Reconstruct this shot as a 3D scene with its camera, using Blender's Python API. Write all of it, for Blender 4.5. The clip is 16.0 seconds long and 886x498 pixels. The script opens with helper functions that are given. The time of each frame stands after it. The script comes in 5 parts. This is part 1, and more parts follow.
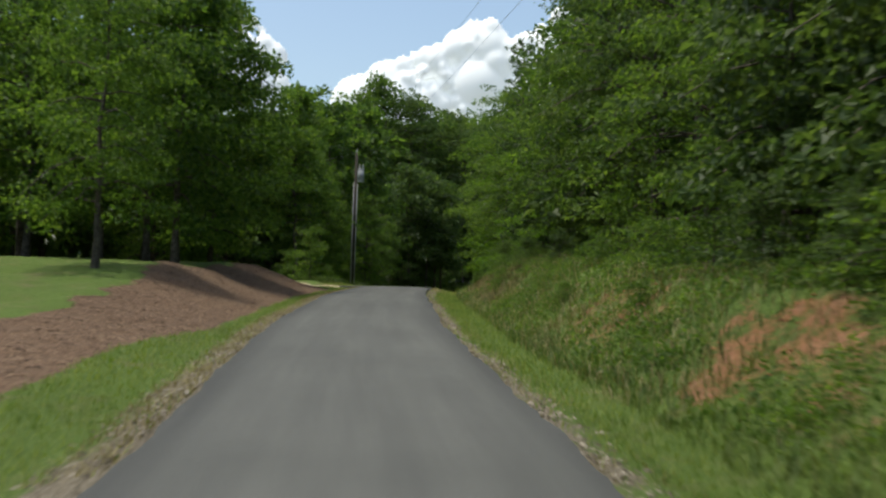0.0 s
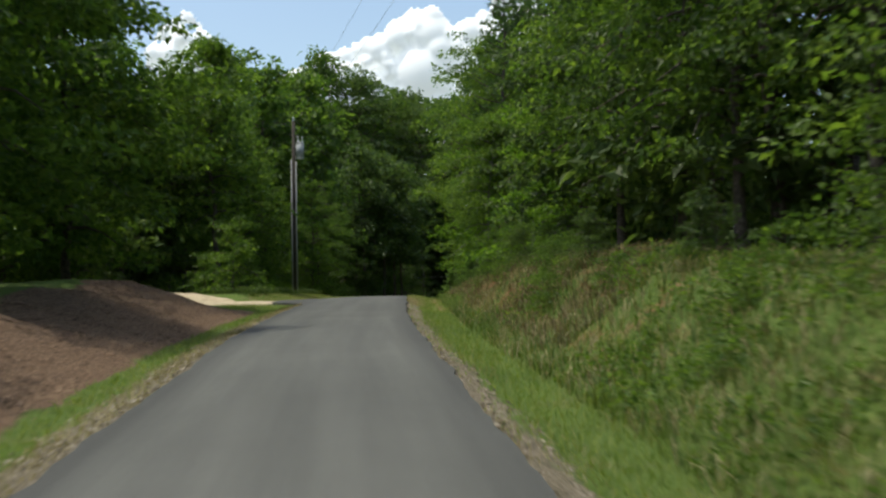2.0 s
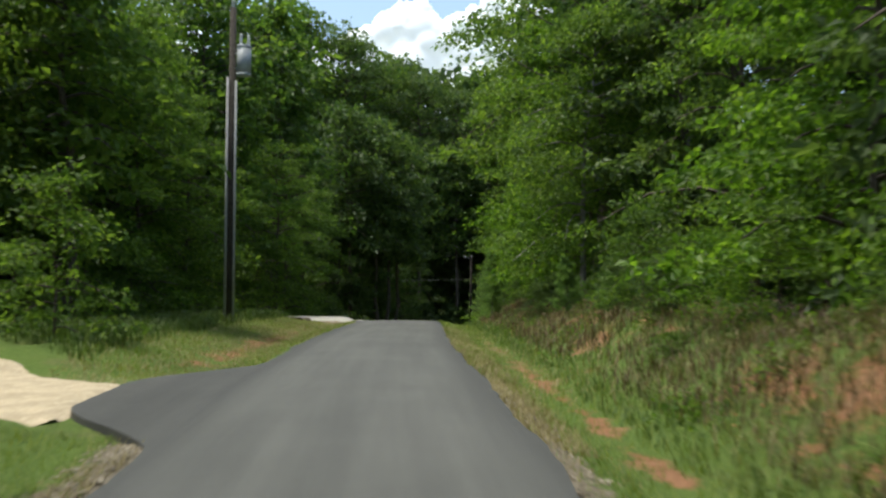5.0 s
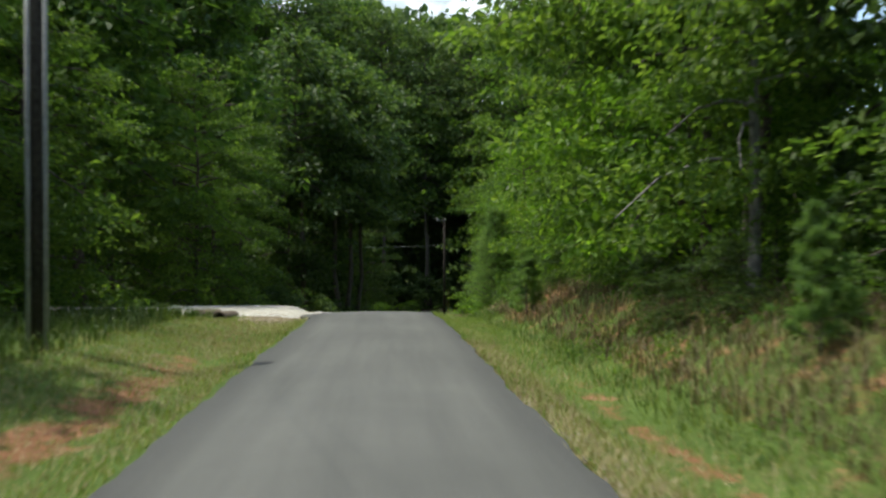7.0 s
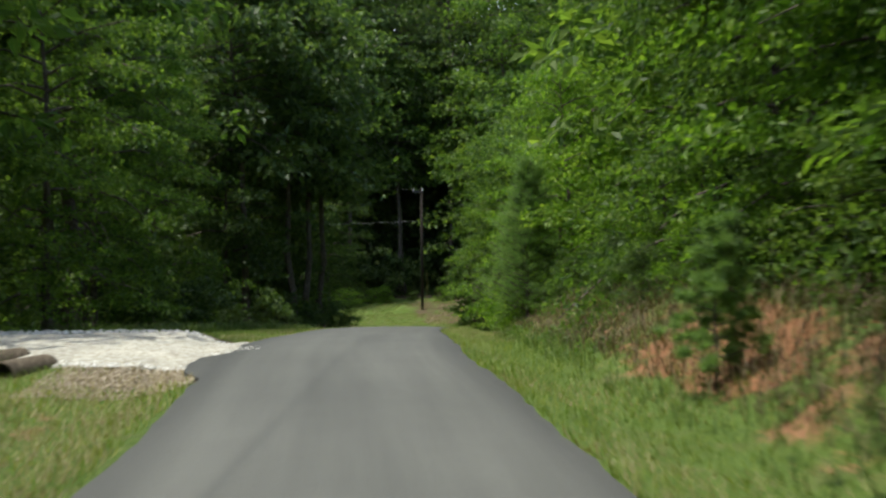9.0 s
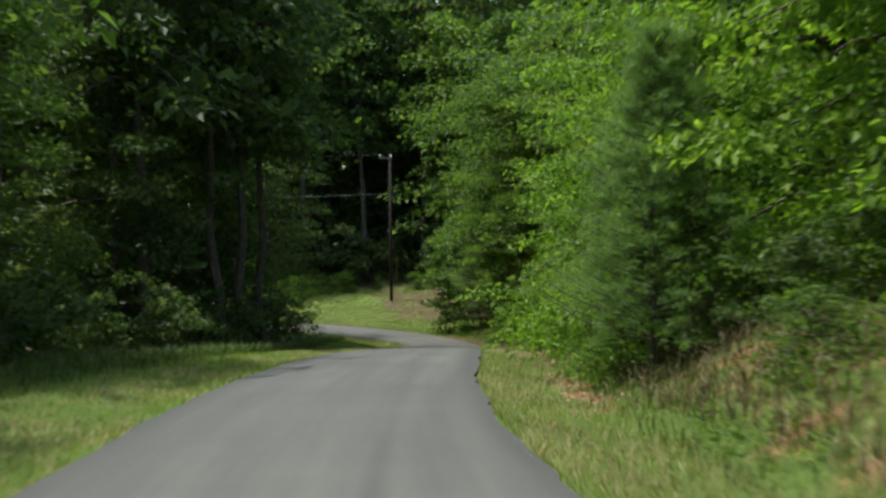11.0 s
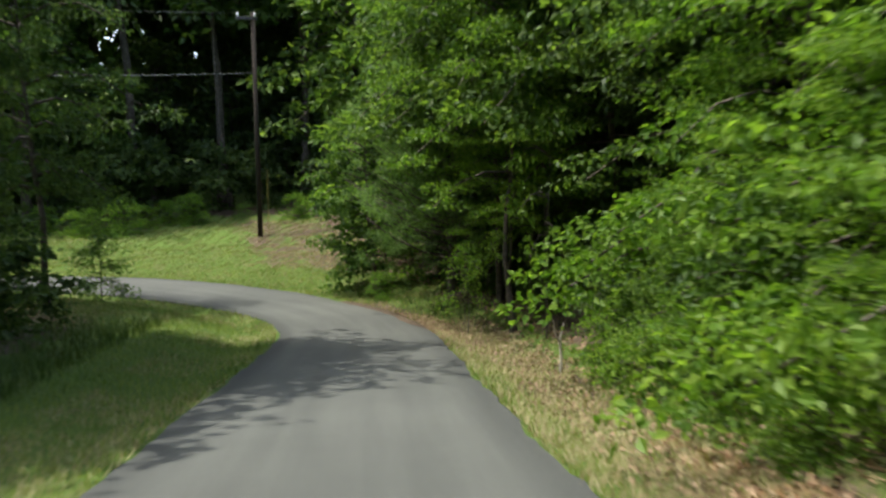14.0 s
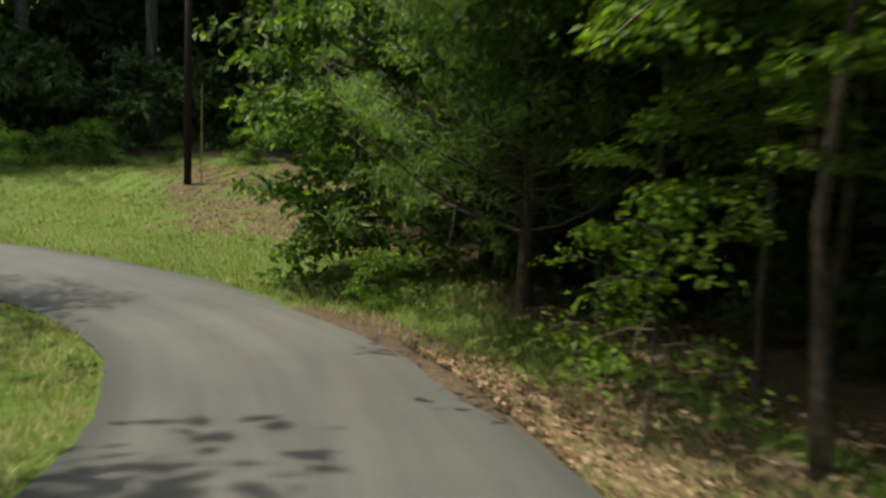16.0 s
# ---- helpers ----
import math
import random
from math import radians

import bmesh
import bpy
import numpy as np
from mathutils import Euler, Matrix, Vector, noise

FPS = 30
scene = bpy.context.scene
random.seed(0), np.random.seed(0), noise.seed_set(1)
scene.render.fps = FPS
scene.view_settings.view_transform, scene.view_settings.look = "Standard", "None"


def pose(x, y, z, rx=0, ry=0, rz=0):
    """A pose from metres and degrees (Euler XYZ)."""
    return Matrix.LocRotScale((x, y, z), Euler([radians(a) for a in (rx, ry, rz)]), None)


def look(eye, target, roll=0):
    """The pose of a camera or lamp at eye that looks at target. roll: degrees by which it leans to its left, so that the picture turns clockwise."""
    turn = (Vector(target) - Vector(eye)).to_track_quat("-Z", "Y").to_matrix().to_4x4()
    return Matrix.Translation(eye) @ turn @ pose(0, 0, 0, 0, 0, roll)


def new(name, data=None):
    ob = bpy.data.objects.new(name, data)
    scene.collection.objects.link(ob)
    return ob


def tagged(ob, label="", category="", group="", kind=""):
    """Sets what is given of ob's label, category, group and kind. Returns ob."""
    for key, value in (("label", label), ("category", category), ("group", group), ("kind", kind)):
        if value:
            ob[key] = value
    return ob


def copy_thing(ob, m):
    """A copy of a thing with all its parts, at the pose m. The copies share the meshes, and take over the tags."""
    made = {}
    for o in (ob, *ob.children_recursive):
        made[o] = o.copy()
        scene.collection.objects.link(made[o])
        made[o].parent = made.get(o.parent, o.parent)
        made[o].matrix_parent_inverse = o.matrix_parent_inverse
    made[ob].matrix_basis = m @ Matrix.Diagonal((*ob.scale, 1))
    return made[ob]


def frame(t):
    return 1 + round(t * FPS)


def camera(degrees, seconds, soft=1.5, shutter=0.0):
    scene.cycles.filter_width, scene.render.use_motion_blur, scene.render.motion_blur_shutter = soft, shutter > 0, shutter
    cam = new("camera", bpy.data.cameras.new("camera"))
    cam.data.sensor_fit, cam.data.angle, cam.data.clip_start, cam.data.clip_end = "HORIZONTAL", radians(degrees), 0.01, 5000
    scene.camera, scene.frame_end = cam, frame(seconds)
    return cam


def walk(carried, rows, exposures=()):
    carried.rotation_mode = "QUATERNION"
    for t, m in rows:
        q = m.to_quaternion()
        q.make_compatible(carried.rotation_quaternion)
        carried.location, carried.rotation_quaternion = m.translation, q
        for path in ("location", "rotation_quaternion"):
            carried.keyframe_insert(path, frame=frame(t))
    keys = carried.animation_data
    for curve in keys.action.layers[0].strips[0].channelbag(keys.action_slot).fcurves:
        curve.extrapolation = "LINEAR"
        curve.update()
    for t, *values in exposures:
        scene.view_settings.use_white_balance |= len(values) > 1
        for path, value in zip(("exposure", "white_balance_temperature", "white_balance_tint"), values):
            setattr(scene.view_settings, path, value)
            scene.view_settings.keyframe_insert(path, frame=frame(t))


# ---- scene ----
cam = camera(48.0, 16.0, 2.4, 0.5)
METRES, EYE, TILT, LEAN, TURN = 95.0, 1.42, 2.0, -1.5, 0.0
ROWS = [
    (0.0, 0.0, 0.0, 0.0, -0.0, 0.0, 0.0),
    (0.5, -0.0032, 0.0368, 0.0001, -0.75, -0.05, 0.15),
    (1.0, -0.0057, 0.0749, 0.0003, -1.65, -0.1, 0.92),
    (1.5, -0.0076, 0.1141, 0.0005, -2.26, -0.2, 1.84),
    (2.0, -0.0094, 0.1536, 0.0005, -2.86, -0.57, 2.6),
    (2.5, -0.011, 0.1933, 0.0006, -3.12, -0.62, 2.69),
    (3.0, -0.0128, 0.2327, 0.0004, -3.23, -0.87, 2.31),
    (3.5, -0.0146, 0.2724, 0.0002, -3.23, -1.06, 2.16),
    (4.0, -0.0164, 0.3117, -0.0001, -3.09, -0.67, 1.54),
    (6.5, -0.0214, 0.4939, -0.0039, -5.66, -2.07, 1.37),
    (7.0, -0.0209, 0.5301, -0.0054, -6.38, -2.87, 1.57),
    (7.5, -0.0201, 0.5657, -0.0071, -7.13, -3.15, 1.84),
    (8.0, -0.0189, 0.6009, -0.0091, -7.77, -3.71, 1.92),
    (8.5, -0.0175, 0.6358, -0.0109, -8.16, -3.85, 1.91),
    (9.0, -0.0158, 0.6701, -0.0129, -8.47, -4.24, 1.94),
    (9.5, -0.0144, 0.7031, -0.0147, -8.79, -4.67, 2.0),
    (12.0, 0.0031, 0.873, -0.0314, -13.08, -7.33, 2.3),
    (12.5, 0.0079, 0.9071, -0.0349, -14.33, -9.24, 2.53),
    (13.0, 0.0138, 0.942, -0.0395, -15.39, -9.09, 2.17),
    (13.5, 0.02, 0.9762, -0.0448, -16.72, -9.7, 1.99),
    (14.0, 0.0267, 1.0103, -0.0508, -17.72, -9.95, 1.73),
    (14.5, 0.0343, 1.0452, -0.0572, -18.53, -10.26, 0.56),
    (15.0, 0.0419, 1.0799, -0.0641, -18.92, -10.54, -0.62),
    (15.5, 0.0501, 1.1154, -0.071, -19.09, -10.75, -1.12),
    (16.0, 0.0577, 1.15, -0.0781, -18.48, -11.28, -1.49),
]
walk(cam, [(t, pose(0, 0, EYE, TILT, LEAN, TURN) @ pose(METRES * x, METRES * y, METRES * z, 90 + pitch, roll, yaw)) for t, x, y, z, yaw, pitch, roll in ROWS], [(0.0, 0.38, 6800, 4), (3.0, 0.55, 6800, 3), (6.5, 0.93, 6550, 3), (9.5, 1.08, 6550, 3), (12.0, 1.26, 6400, 3), (13.0, 1.26, 6450, 3), (14.5, 1.6, 6500, 3), (15.5, 1.52, 6700, 3), (16.0, 1.26, 7200, 4)])

# ---- world, sun, exposure ----
SUN_AZ, SUN_EL = radians(-86), radians(72)  # from north, eastward positive; above the horizon
SUN_TO = Vector((math.sin(SUN_AZ) * math.cos(SUN_EL), math.cos(SUN_AZ) * math.cos(SUN_EL), math.sin(SUN_EL)))
world = bpy.data.worlds.new("sky")
scene.world = world
world.use_nodes = True
wn = world.node_tree
sky = wn.nodes.new("ShaderNodeTexSky")
sky.sky_type = "NISHITA"
sky.sun_disc = False
sky.sun_elevation = SUN_EL
sky.sun_rotation = SUN_AZ
sky.air_density, sky.dust_density, sky.ozone_density = 1.0, 2.6, 1.2
wn.nodes["Background"].inputs["Strength"].default_value = 0.15
wn.links.new(sky.outputs[0], wn.nodes["Background"].inputs["Color"])
sun_data = bpy.data.lights.new("sun", "SUN")
sun_data.energy, sun_data.angle, sun_data.color = 2.25, radians(0.6), (1.0, 0.955, 0.88)
sun = new("sun", sun_data)
sun.matrix_world = look(SUN_TO * 50, (0, 0, 0))


# ---- materials ----
def mat(name, build):
    m = bpy.data.materials.new(name)
    m.use_nodes = True
    nt = m.node_tree
    bs = nt.nodes["Principled BSDF"]
    bs.inputs["Specular IOR Level"].default_value = 0.25
    build(nt, bs)
    return m


def node(nt, kind, **ins):
    n = nt.nodes.new(kind)
    for k, v in ins.items():
        n.inputs[k.replace("_", " ")].default_value = v
    return n


def noise_tex(nt, scale, detail=4.0, rough=0.55, src=None):
    n = node(nt, "ShaderNodeTexNoise", Scale=scale, Detail=detail, Roughness=rough)
    if src is None:
        src = nt.nodes.new("ShaderNodeTexCoord").outputs["Object"]
    nt.links.new(src, n.inputs["Vector"])
    return n.outputs["Fac"]


def ramp(nt, fac, stops):
    r = nt.nodes.new("ShaderNodeValToRGB")
    el = r.color_ramp.elements
    while len(el) < len(stops):
        el.new(0.5)
    for e, (p, c) in zip(el, stops):
        e.position, e.color = p, (*c, 1)
    nt.links.new(fac, r.inputs["Fac"])
    return r.outputs["Color"]


def mix(nt, fac, a, b, blend="MIX"):
    n = nt.nodes.new("ShaderNodeMix")
    n.data_type, n.blend_type = "RGBA", blend
    for sock, v in ((n.inputs["Factor"], fac), (n.inputs["A"], a), (n.inputs["B"], b)):
        if isinstance(v, (int, float)):
            sock.default_value = v
        elif isinstance(v, tuple):
            sock.default_value = (*v, 1)
        else:
            nt.links.new(v, sock)
    return n.outputs["Result"]


def mathn(nt, op, a, b=0.0, clamp=False):
    n = nt.nodes.new("ShaderNodeMath")
    n.operation, n.use_clamp = op, clamp
    for sock, v in zip(n.inputs, (a, b)):
        if isinstance(v, (int, float)):
            sock.default_value = v
        else:
            nt.links.new(v, sock)
    return n.outputs[0]


def bump(nt, bs, height, strength, dist):
    b = node(nt, "ShaderNodeBump", Strength=strength, Distance=dist)
    nt.links.new(height, b.inputs["Height"])
    nt.links.new(b.outputs[0], bs.inputs["Normal"])


def asphalt_nodes(nt, bs):
    uv = nt.nodes.new("ShaderNodeUVMap").outputs[0]
    sep = nt.nodes.new("ShaderNodeSeparateXYZ")
    nt.links.new(uv, sep.inputs[0])
    stretch = node(nt, "ShaderNodeMapping")
    stretch.inputs["Scale"].default_value = (1.0, 0.045, 1.0)
    nt.links.new(uv, stretch.inputs["Vector"])
    streak = noise_tex(nt, 2.6, 3, 0.6, stretch.outputs[0])
    fine = noise_tex(nt, 140, 2, 0.7)
    blotch = noise_tex(nt, 0.35, 5, 0.6)
    base = ramp(nt, blotch, [(0.3, (0.079, 0.08, 0.0745)), (0.7, (0.104, 0.105, 0.097))])
    track = ramp(nt, streak, [(0.35, (0.88, 0.88, 0.88)), (0.65, (1.1, 1.1, 1.09))])
    base = mix(nt, 1.0, base, track, "MULTIPLY")
    edge = mathn(nt, "ABSOLUTE", sep.outputs["X"])
    edge = mathn(nt, "ADD", edge, mathn(nt, "MULTIPLY", mathn(nt, "SUBTRACT", blotch, 0.5), 0.5))
    worn = ramp(nt, mathn(nt, "MULTIPLY", edge, 0.5), [(0.55, (1.06, 1.06, 1.05)), (0.72, (0.72, 0.72, 0.73))])
    base = mix(nt, 1.0, base, worn, "MULTIPLY")
    speck = ramp(nt, fine, [(0.3, (0.75, 0.75, 0.75)), (0.7, (1.25, 1.25, 1.25))])
    nt.links.new(mix(nt, 1.0, base, speck, "MULTIPLY"), bs.inputs["Base Color"])
    bs.inputs["Roughness"].default_value = 0.82
    bump(nt, bs, fine, 0.35, 0.004)


def ground_nodes(nt, bs):
    at = nt.nodes.new("ShaderNodeAttribute")
    at.attribute_name = "cover"
    sep = nt.nodes.new("ShaderNodeSeparateColor")
    nt.links.new(at.outputs["Color"], sep.inputs[0])
    at2 = nt.nodes.new("ShaderNodeAttribute")
    at2.attribute_name = "litter"
    mid = noise_tex(nt, 1.3, 6, 0.65)
    fine = noise_tex(nt, 22, 5, 0.7)
    big = noise_tex(nt, 0.25, 3)
    chips = node(nt, "ShaderNodeTexVoronoi", Scale=38.0)
    nt.links.new(nt.nodes.new("ShaderNodeTexCoord").outputs["Object"], chips.inputs["Vector"])
    grass = ramp(nt, fine, [(0.28, (0.04, 0.068, 0.014)), (0.5, (0.09, 0.145, 0.026)), (0.75, (0.175, 0.21, 0.055))])
    dry = ramp(nt, fine, [(0.3, (0.09, 0.085, 0.035)), (0.7, (0.24, 0.2, 0.1))])
    grass = mix(nt, ramp(nt, mid, [(0.52, (0, 0, 0)), (0.72, (0.75, 0.75, 0.75))]), grass, dry)
    clay = ramp(nt, mid, [(0.3, (0.12, 0.062, 0.036)), (0.52, (0.26, 0.122, 0.06)), (0.75, (0.36, 0.21, 0.12))])
    clay = mix(nt, 0.6, clay, ramp(nt, fine, [(0.3, (0.5, 0.5, 0.5)), (0.65, (1.15, 1.1, 1.05))]), "MULTIPLY")
    mulch = ramp(nt, mix(nt, 0.5, chips.outputs["Color"], fine), [(0.25, (0.05, 0.031, 0.02)), (0.5, (0.145, 0.09, 0.056)), (0.8, (0.26, 0.175, 0.112))])
    gravel = ramp(nt, chips.outputs["Color"], [(0.2, (0.09, 0.075, 0.05)), (0.6, (0.2, 0.168, 0.12)), (0.95, (0.33, 0.29, 0.225))])
    leaves = ramp(nt, fine, [(0.3, (0.035, 0.024, 0.016)), (0.55, (0.13, 0.092, 0.062)), (0.78, (0.25, 0.185, 0.13))])
    wob = mathn(nt, "MULTIPLY", mathn(nt, "SUBTRACT", mid, 0.5), 1.5)
    wob = mathn(nt, "ADD", wob, mathn(nt, "MULTIPLY", mathn(nt, "SUBTRACT", fine, 0.5), 0.7))

    def cut(s):
        v = mathn(nt, "ADD", s, wob)
        return ramp(nt, v, [(0.42, (0, 0, 0)), (0.6, (1, 1, 1))])

    col = mix(nt, cut(at2.outputs["Fac"]), grass, leaves)
    col = mix(nt, cut(sep.outputs[0]), col, clay)
    col = mix(nt, cut(sep.outputs[2]), col, mulch)
    col = mix(nt, cut(sep.outputs[1]), col, gravel)
    nt.links.new(mix(nt, 0.35, col, ramp(nt, big, [(0.35, (0.7, 0.7, 0.7)), (0.65, (1.15, 1.15, 1.1))]), "MULTIPLY"), bs.inputs["Base Color"])
    bs.inputs["Roughness"].default_value = 0.95
    bump(nt, bs, mathn(nt, "ADD", fine, mid), 0.9, 0.05)


def speckle(lo, mid_, hi, scale, rough=0.9, depth=0.01, metal=0.0):
    def build(nt, bs):
        f = noise_tex(nt, scale, 6, 0.65)
        g = noise_tex(nt, scale * 0.12, 3)
        c = ramp(nt, f, [(0.3, lo), (0.52, mid_), (0.74, hi)])
        c = mix(nt, 0.5, c, ramp(nt, g, [(0.35, (0.65, 0.65, 0.65)), (0.65, (1.2, 1.2, 1.2))]), "MULTIPLY")
        nt.links.new(c, bs.inputs["Base Color"])
        bs.inputs["Roughness"].default_value = rough
        bs.inputs["Metallic"].default_value = metal
        bump(nt, bs, f, 0.6, depth)
    return build


def pieces(lo, mid_, hi, rough=0.9):
    def build(nt, bs):
        r = nt.nodes.new("ShaderNodeNewGeometry").outputs["Random Per Island"]
        c = ramp(nt, r, [(0.1, lo), (0.5, mid_), (0.92, hi)])
        nt.links.new(c, bs.inputs["Base Color"])
        bs.inputs["Roughness"].default_value = rough
    return build


def leafy(lo, mid_, hi, glow=0.52, rough=0.5):
    """Thin leaves: light comes back from the front and through from behind."""
    def build(nt, bs):
        r = nt.nodes.new("ShaderNodeNewGeometry").outputs["Random Per Island"]
        o = nt.nodes.new("ShaderNodeObjectInfo").outputs["Random"]
        f = mathn(nt, "ADD", mathn(nt, "MULTIPLY", r, 0.7), mathn(nt, "MULTIPLY", o, 0.3))
        patch = noise_tex(nt, 0.55, 2)
        f = mathn(nt, "ADD", f, mathn(nt, "MULTIPLY", mathn(nt, "SUBTRACT", patch, 0.5), 0.9), clamp=True)
        c = ramp(nt, f, [(0.08, lo), (0.5, mid_), (0.95, hi)])
        nt.links.new(c, bs.inputs["Base Color"])
        bs.inputs["Roughness"].default_value = rough
        bs.inputs["Specular IOR Level"].default_value = 0.3
        tr = nt.nodes.new("ShaderNodeBsdfTranslucent")
        nt.links.new(mix(nt, 1.0, c, (1.5, 1.6, 0.7), "MULTIPLY"), tr.inputs["Color"])
        ms = nt.nodes.new("ShaderNodeMixShader")
        ms.inputs[0].default_value = glow
        nt.links.new(bs.outputs[0], ms.inputs[1])
        nt.links.new(tr.outputs[0], ms.inputs[2])
        nt.links.new(ms.outputs[0], nt.nodes["Material Output"].inputs["Surface"])
    return build


def cloud_nodes(nt, bs):
    bs.inputs["Base Color"].default_value = (0.8, 0.8, 0.8, 1)
    bs.inputs["Roughness"].default_value = 1.0
    bs.inputs["Specular IOR Level"].default_value = 0.0
    # A faint bluish glow of its own stands in for skylight on the cloud.
    bs.inputs["Emission Color"].default_value = (0.86, 0.92, 1.0, 1)
    bs.inputs["Emission Strength"].default_value = 0.28


M_ASPHALT = mat("worn_asphalt", asphalt_nodes)
M_GROUND = mat("grass_and_red_clay", ground_nodes)
M_TAN = mat("tan_gravel", speckle((0.3, 0.24, 0.15), (0.46, 0.38, 0.26), (0.58, 0.5, 0.37), 30))
M_WHITE = mat("white_gravel", speckle((0.2, 0.175, 0.13), (0.42, 0.4, 0.34), (0.62, 0.61, 0.56), 12, depth=0.04))
M_STONE = mat("crushed_stone", pieces((0.085, 0.07, 0.048), (0.19, 0.16, 0.115), (0.33, 0.29, 0.225)))
M_CHIP = mat("red_bark_mulch", pieces((0.055, 0.035, 0.023), (0.155, 0.098, 0.062), (0.29, 0.2, 0.13)))
M_LITTER = mat("fallen_leaves", pieces((0.09, 0.05, 0.03), (0.22, 0.135, 0.08), (0.38, 0.27, 0.18)))
M_CLOD = mat("red_clay_clods", pieces((0.14, 0.055, 0.026), (0.29, 0.12, 0.056), (0.4, 0.195, 0.1)))
M_BLADE = mat("grass_blades", leafy((0.06, 0.105, 0.018), (0.115, 0.18, 0.03), (0.22, 0.25, 0.07), 0.35, 0.6))
M_STRAW = mat("dry_grass", leafy((0.13, 0.105, 0.05), (0.24, 0.2, 0.1), (0.37, 0.32, 0.185), 0.2, 0.8))
M_BRUSH = mat("brown_dead_stems", leafy((0.055, 0.04, 0.024), (0.12, 0.088, 0.05), (0.21, 0.16, 0.095), 0.2, 0.8))
M_WEED = mat("tall_weeds", leafy((0.036, 0.068, 0.015), (0.068, 0.11, 0.023), (0.12, 0.14, 0.042), 0.38, 0.6))
M_LEAF = mat("green_leaves", leafy((0.04, 0.08, 0.018), (0.086, 0.148, 0.03), (0.152, 0.22, 0.046), 0.57))
# Yellow-green lifted above M_LEAF: strong sunlight is put into the colour.
M_LEAF_SUNLIT = mat("sunlit_yellow_green_leaves", leafy((0.064, 0.13, 0.016), (0.126, 0.222, 0.028), (0.215, 0.31, 0.053), 0.55))
# Darker copy of the leaf green: the wood's shade is put into the colour.
M_LEAF_SHADE = mat("shaded_green_leaves", leafy((0.036, 0.064, 0.022), (0.066, 0.108, 0.034), (0.112, 0.16, 0.048), 0.5))
M_NEEDLE = mat("pine_needles", leafy((0.035, 0.075, 0.02), (0.07, 0.13, 0.03), (0.115, 0.18, 0.045), 0.3))
M_SOFT = mat("soft_pine_needles", leafy((0.075, 0.135, 0.05), (0.13, 0.215, 0.07), (0.195, 0.29, 0.1), 0.55))
M_BARK = mat("grey_brown_bark", speckle((0.035, 0.028, 0.022), (0.1, 0.082, 0.065), (0.19, 0.165, 0.14), 9, depth=0.02))
M_POLE = mat("weathered_pole_wood", speckle((0.012, 0.009, 0.007), (0.024, 0.018, 0.014), (0.042, 0.033, 0.026), 12))
M_PALE = mat("pale_smooth_bark", speckle((0.1, 0.094, 0.084), (0.17, 0.162, 0.146), (0.26, 0.25, 0.23), 7, depth=0.01))
M_GREY_POLE = mat("sun_bleached_pole_wood", speckle((0.03, 0.025, 0.02), (0.06, 0.051, 0.042), (0.1, 0.088, 0.074), 12))
M_ARM = mat("weathered_grey_wood", speckle((0.05, 0.048, 0.045), (0.085, 0.082, 0.077), (0.13, 0.125, 0.12), 14))
M_CONDUIT = mat("grey_conduit", speckle((0.24, 0.24, 0.23), (0.33, 0.33, 0.32), (0.42, 0.42, 0.41), 14, 0.6, 0.002))
M_STEEL = mat("painted_grey_steel", speckle((0.34, 0.36, 0.37), (0.42, 0.44, 0.45), (0.5, 0.52, 0.53), 6, 0.45, 0.002))
M_PORCELAIN = mat("pale_porcelain", speckle((0.6, 0.6, 0.58), (0.7, 0.7, 0.68), (0.78, 0.78, 0.76), 10, 0.25, 0.001))
M_WIRE = mat("dull_wire", speckle((0.12, 0.12, 0.125), (0.2, 0.2, 0.2), (0.3, 0.3, 0.3), 5, 0.5, 0.001))
M_PIPE = mat("dark_culvert_pipe", speckle((0.045, 0.034, 0.024), (0.11, 0.086, 0.06), (0.2, 0.165, 0.115), 14))
M_CLOUD = mat("faintly_glowing_cumulus", cloud_nodes)


# ---- mesh helpers ----
def mesh_from(name, verts, faces, material, smooth=False):
    """A mesh from arrays: verts (n, 3), faces (m, k) with one k."""
    verts, faces = np.asarray(verts, np.float32), np.asarray(faces, np.int32)
    me = bpy.data.meshes.new(name)
    k = faces.shape[1]
    me.vertices.add(len(verts))
    me.vertices.foreach_set("co", verts.ravel())
    me.loops.add(faces.size)
    me.loops.foreach_set("vertex_index", faces.ravel())
    me.polygons.add(len(faces))
    me.polygons.foreach_set("loop_start", np.arange(0, faces.size, k, dtype=np.int32))
    me.polygons.foreach_set("loop_total", np.full(len(faces), k, np.int32))
    me.polygons.foreach_set("use_smooth", np.full(len(faces), smooth))
    me.update(calc_edges=True)
    me.validate()
    me.materials.append(material)
    return me


def part_mesh(name, me, parent, label=""):
    ob = new(name, me)
    ob.parent = parent
    return tagged(ob, label)


def part(name, bm, material, parent, label="", smooth=False):
    me = bpy.data.meshes.new(name)
    bm.to_mesh(me)
    bm.free()
    me.materials.append(material)
    me.polygons.foreach_set("use_smooth", np.full(len(me.polygons), smooth))
    return part_mesh(name, me, parent, label)


